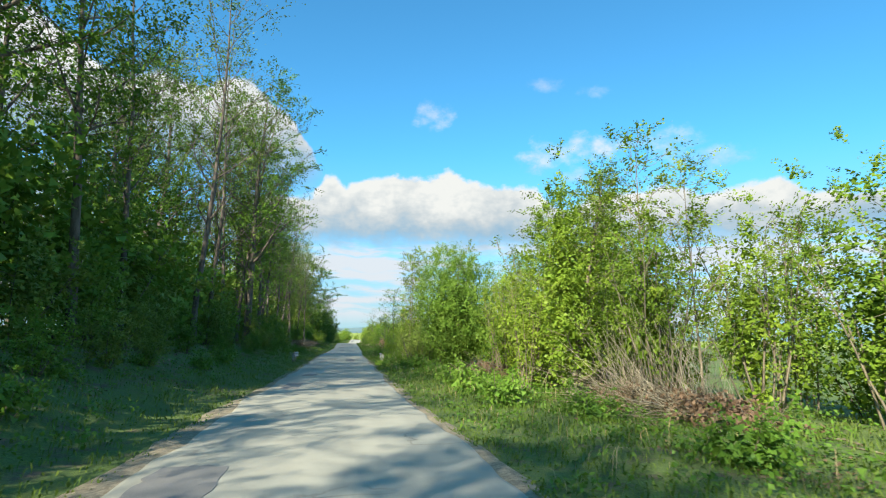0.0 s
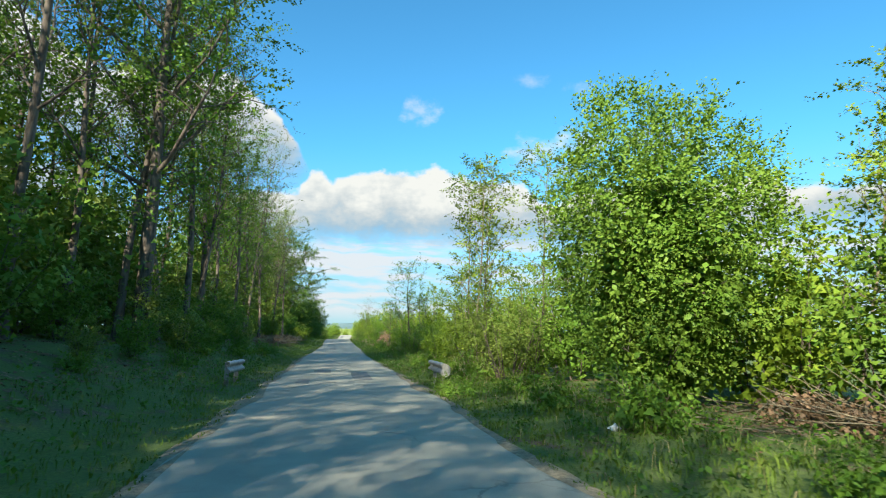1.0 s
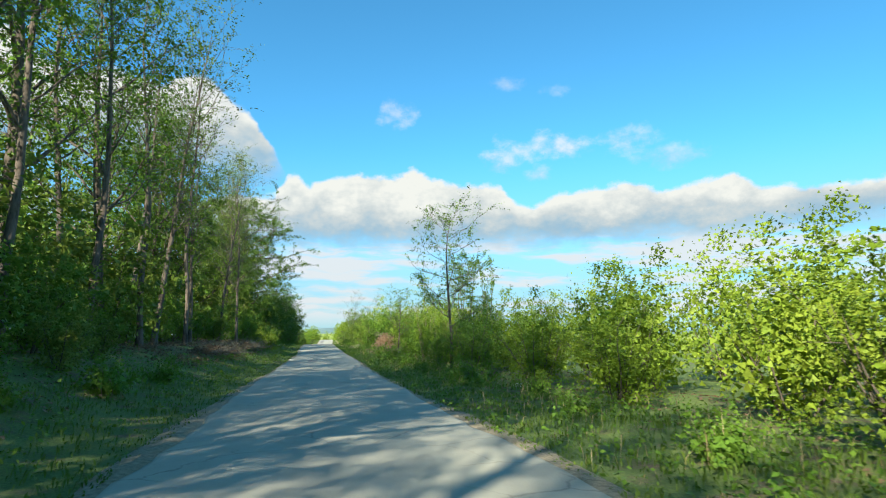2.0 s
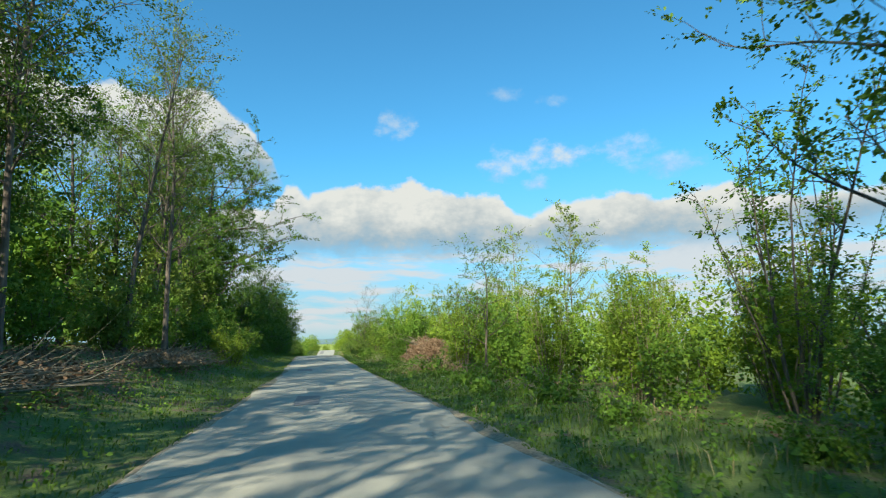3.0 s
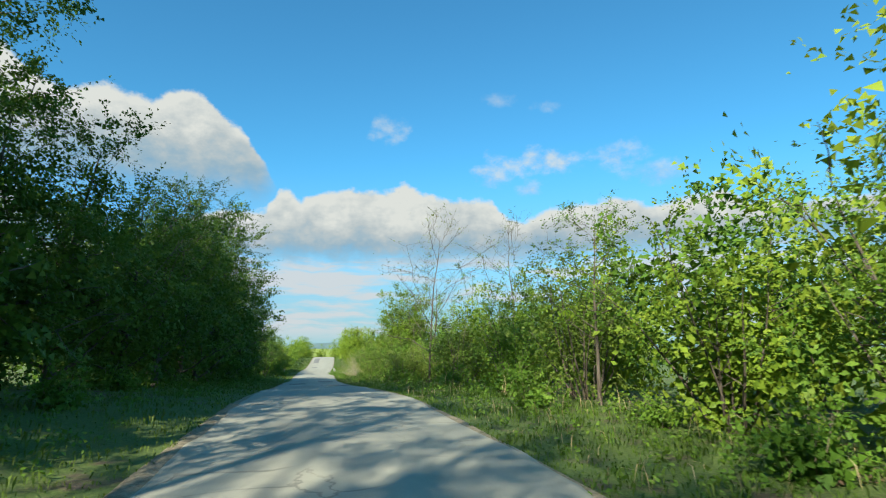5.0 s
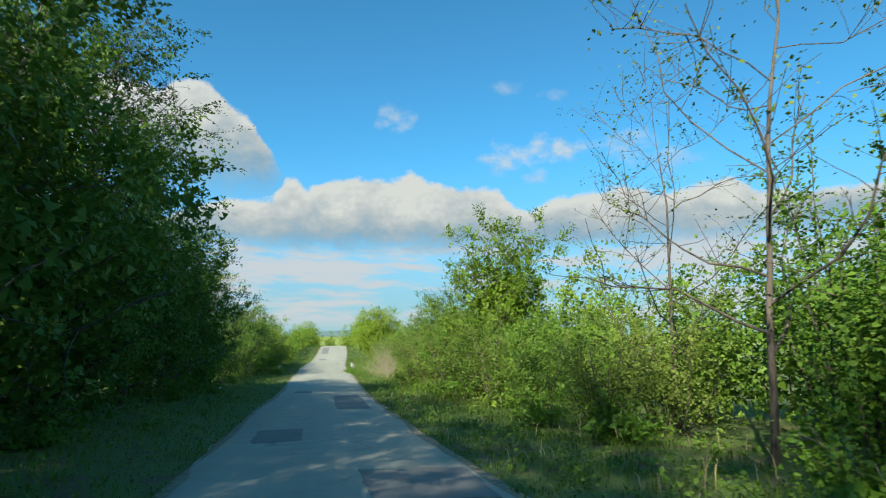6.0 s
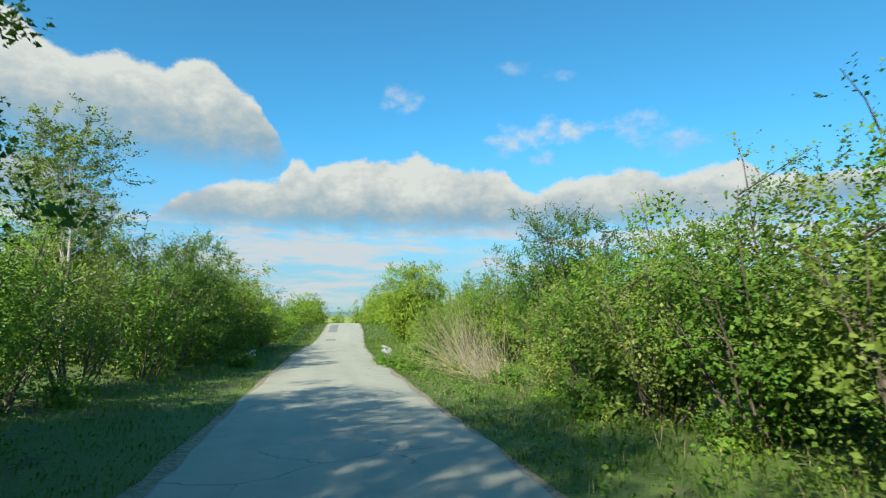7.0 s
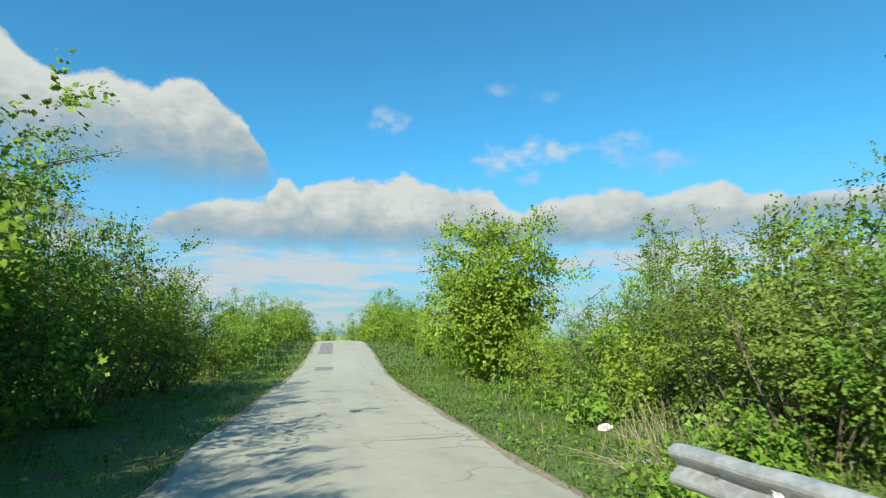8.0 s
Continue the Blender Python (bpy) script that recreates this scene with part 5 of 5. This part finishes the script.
def canes(off, y, length, count, seed, height, label):
    rng = np.random.default_rng(seed)
    ob = thing("dry_canes", label, "dry canes", "", Matrix.Translation(spot(off, y)))
    bunches = [(rng.normal(0, 0.4), rng.uniform(-0.5, 0.5) * length) for _ in range(count // 12 + 1)]
    for k in range(count):
        bx, by = bunches[k // 12]
        x, yy = bx + rng.normal(0, 0.16), by + rng.normal(0, 0.22)
        way = (rng.normal(-0.25, 0.3), rng.normal(-0.1, 0.3), 1) if rng.uniform() < 0.5 else (rng.normal(-0.9, 0.4), rng.normal(-0.3, 0.6), 0.45)
        line = run(rng, (x, yy, -0.05), way, height * rng.uniform(0.5, 1.0), 4, 0.06, -0.03)
        t = Tubes()
        t.add(line, np.linspace(rng.uniform(0.004, 0.010), 0.002, 5), 3)
        part_of(ob, "stalk", t.mesh("stalk", CANE))


canes(4.8, 172.8, 6.0, 300, 61, 2.8, "stand of dry straw-coloured canes leaning over the verge")
canes(4.7, 171.0, 4.0, 208, 62, 1.5, "thin stand of dry pale stalks before the hedge")
canes(4.0, 183.0, 2.0, 144, 63, 0.9, "dry pinkish-brown stalks behind a guard rail")
canes(7.9, 13.4, 4.6, 300, 64, 3.0, "dry pale stalks among the coppice stems")
canes(4.6, 43.0, 4.5, 112, 65, 1.1, "dry grass stalks beside a guard rail")
canes(4.3, 112.0, 5.0, 144, 66, 0.7, "pale dry grass stalks at the verge")

# a post with two white plates among the dark shrubs
sign = thing("marker_post", "dark post with two small white plates in the shrubs", "marker", "", Matrix.Translation(spot(-6.0, 119.6)))
t = Tubes()
t.add(np.array([(0, 0, -0.3), (0, 0, 1.0), (0.01, 0, 2.35)]), np.array([0.06, 0.055, 0.05]), 8)
part_of(sign, "post", t.mesh("post", BARK))
for dx in (-0.17, 0.17):
    bm = bmesh.new()
    bmesh.ops.create_cube(bm, size=1)
    for v in bm.verts:
        v.co = Vector((dx + v.co.x * 0.26, -0.075 + v.co.y * 0.02, 1.95 + v.co.z * 0.34))
    bmesh.ops.bevel(bm, geom=bm.edges[:], offset=0.006, segments=1, affect="EDGES")
    me = bpy.data.meshes.new("plate")
    bm.to_mesh(me)
    bm.free()
    me.materials.append(PLATE)
    part_of(sign, "plate", me, "small white plate")


def scrap(off, y, size, seed):
    """A crumpled piece of thrown-away plastic."""
    rng = np.random.default_rng(seed)
    bm = bmesh.new()
    bmesh.ops.create_icosphere(bm, subdivisions=2, radius=1)
    for v in bm.verts:
        v.co = v.co * (1 + rng.normal(0, 0.2))
        v.co = Vector((v.co.x * size, v.co.y * size * 0.7, v.co.z * size * 0.6 + size * 0.35))
    me = bpy.data.meshes.new("litter")
    bm.to_mesh(me)
    bm.free()
    me.materials.append(LITTER)
    ob = new("litter", me)
    ob.matrix_basis = Matrix.Translation(spot(off, y))
    tagged(ob, "crumpled white plastic litter lying in the grass", "litter", "scraps of litter")


for k, (off, yy, s) in enumerate(((4.4, 185.6, 0.13), (3.6, 183.0, 0.08), (4.6, 92.0, 0.09), (-4.6, 160.6, 0.12), (-5.0, 114.0, 0.07), (5.6, 62.0, 0.12), (3.9, 31.0, 0.09))):
    scrap(off, yy, s, 500 + k)

# ================= grass, weeds and fallen leaves =================


def grass(name, side, y0, y1, inner, outer, count, tall, mat, seed, label, width=0.01):
    rng = np.random.default_rng(seed)
    u = rng.uniform(0, 1, count) ** 1.35
    y = rng.uniform(y0, y1, count)
    off = side * (eased(WIDTH, y) / 2 + inner + (outer - inner) * u)
    clump = 0.5 + 0.45 * np.sin(y * 1.9 + off * 2.3) * np.sin(y * 0.53 - off * 1.1) + 0.3 * np.sin(y * 5.1 - off * 3.7) + rng.uniform(0, 0.6, count)
    h = tall * np.clip(clump, 0.25, 1.5) * (0.55 + 0.75 * np.clip(u * 2.2, 0, 1))
    base = np.stack([off + eased(MIDDLE, y), y, land(off, y) - 0.01], 1)
    a = rng.uniform(0, 2 * np.pi, count)
    lean = rng.uniform(0.3, 1.25, count)[:, None]
    d = np.stack([np.cos(a), np.sin(a), np.zeros(count)], 1)
    s = np.stack([-np.sin(a), np.cos(a), np.zeros(count)], 1) * width * rng.uniform(0.6, 1.5, count)[:, None]
    upv = np.array([0, 0, 1.0])
    mid = base + (upv * 0.55 + d * lean * 0.25) * h[:, None]
    tip = base + (upv * (1 - 0.42 * lean) + d * lean * 0.75) * h[:, None]
    V = np.stack([base - s * 0.5, mid + s, mid - s, tip], 1).reshape(-1, 3)
    i = np.arange(count)[:, None] * 4
    F = np.concatenate([i + np.array([0, 1, 2]), i + np.array([2, 1, 3])], 1).reshape(-1, 3)
    tagged(new(name, mesh_of(name, V, F, mat)), label, "grass", kind="stuff")


def weeds(name, side, y0, y1, inner, outer, count, size, tall, mat, seed, label, category="weeds"):
    rng = np.random.default_rng(seed)
    m = max(60, count // 14)
    off = side * (HALF + inner + (outer - inner) * rng.uniform(0, 1, m))
    y = rng.uniform(y0, y1, m)
    z = land(off, y) + rng.uniform(0.02, 1, m) ** 1.6 * tall
    v, f = leaf_cloud(rng, np.stack([off + eased(MIDDLE, y), y, z], 1), count, 0.09 if tall > 0.05 else 0.25, size, 0.75, 0.05)
    o = v[:, 0] - eased(MIDDLE, v[:, 1])
    v[:, 2] = np.maximum(v[:, 2], land(o, v[:, 1]) + 0.005) if tall > 0.05 else land(o, v[:, 1]) + rng.uniform(0.005, 0.05, len(v))
    tagged(new(name, mesh_of(name, v, f, mat)), label, category, kind="stuff")


for k, (y0, y1) in enumerate(((2, 50), (50, 100), (100, 150), (150, 205))):
    grass("verge_grass", 1, y0, y1, 0.02, 3.4, 21000, 0.15, GRASS, 700 + k, "uneven green grass along the sunny verge")
    grass("verge_grass", -1, y0, y1, 0.05, 3.2, 12000, 0.14, GRASS, 710 + k, "shaded green grass along the verge by the wood")
    grass("dry_grass", 1, y0, y1, 0.3, 4.0, 1100, 0.4, STRAW, 720 + k, "dry straw-coloured grass stalks on the verge", 0.005)
    weeds("verge_weeds", 1, y0, y1, 0.25, 5.0, 14000, 0.07, 0.22, LEAF_MID, 730 + k, "broad-leaved weeds and bramble on the verge")
    weeds("verge_weeds", -1, y0, y1, 0.9, 4.5, 6000, 0.075, 0.22, LEAF_MID, 740 + k, "broad-leaved weeds on the shaded verge")
grass("verge_grass", 1, 2, 30, 3.0, 10.0, 16000, 0.17, GRASS, 771, "uneven green grass under the coppiced shrubs")
weeds("verge_weeds", 1, 2, 30, 3.0, 9.0, 9000, 0.07, 0.3, LEAF_MID, 772, "broad-leaved weeds under the coppiced shrubs")
weeds("fallen_leaves", -1, 0, 118, 2.2, 9.0, 18000, 0.1, 0.0, LEAF_DRY, 750, "brown fallen leaves on the wooded bank", "leaf litter")
weeds("fallen_leaves", 1, 5, 118, 2.6, 8.0, 9000, 0.09, 0.0, LEAF_DRY, 751, "brown fallen leaves under the hedge", "leaf litter")
weeds("fallen_leaves", -1, 68, 106, 2.8, 7.0, 11000, 0.1, 0.06, LEAF_DRY, 753, "thick brown fallen leaves on the cleared bank", "leaf litter")
weeds("yellow_flowers", 1, 171, 180, 1.6, 2.6, 420, 0.05, 0.35, FLOWER, 752, "small yellow flowers in the verge grass", "flowers")
grass("far_grass", 1, 200, 262, 0.1, 6.0, 7000, 0.3, GRASS, 760, "sunlit grass on the far verge", 0.03)
grass("far_grass", -1, 200, 262, 0.1, 4.0, 5000, 0.3, GRASS, 761, "sunlit grass on the far verge", 0.03)
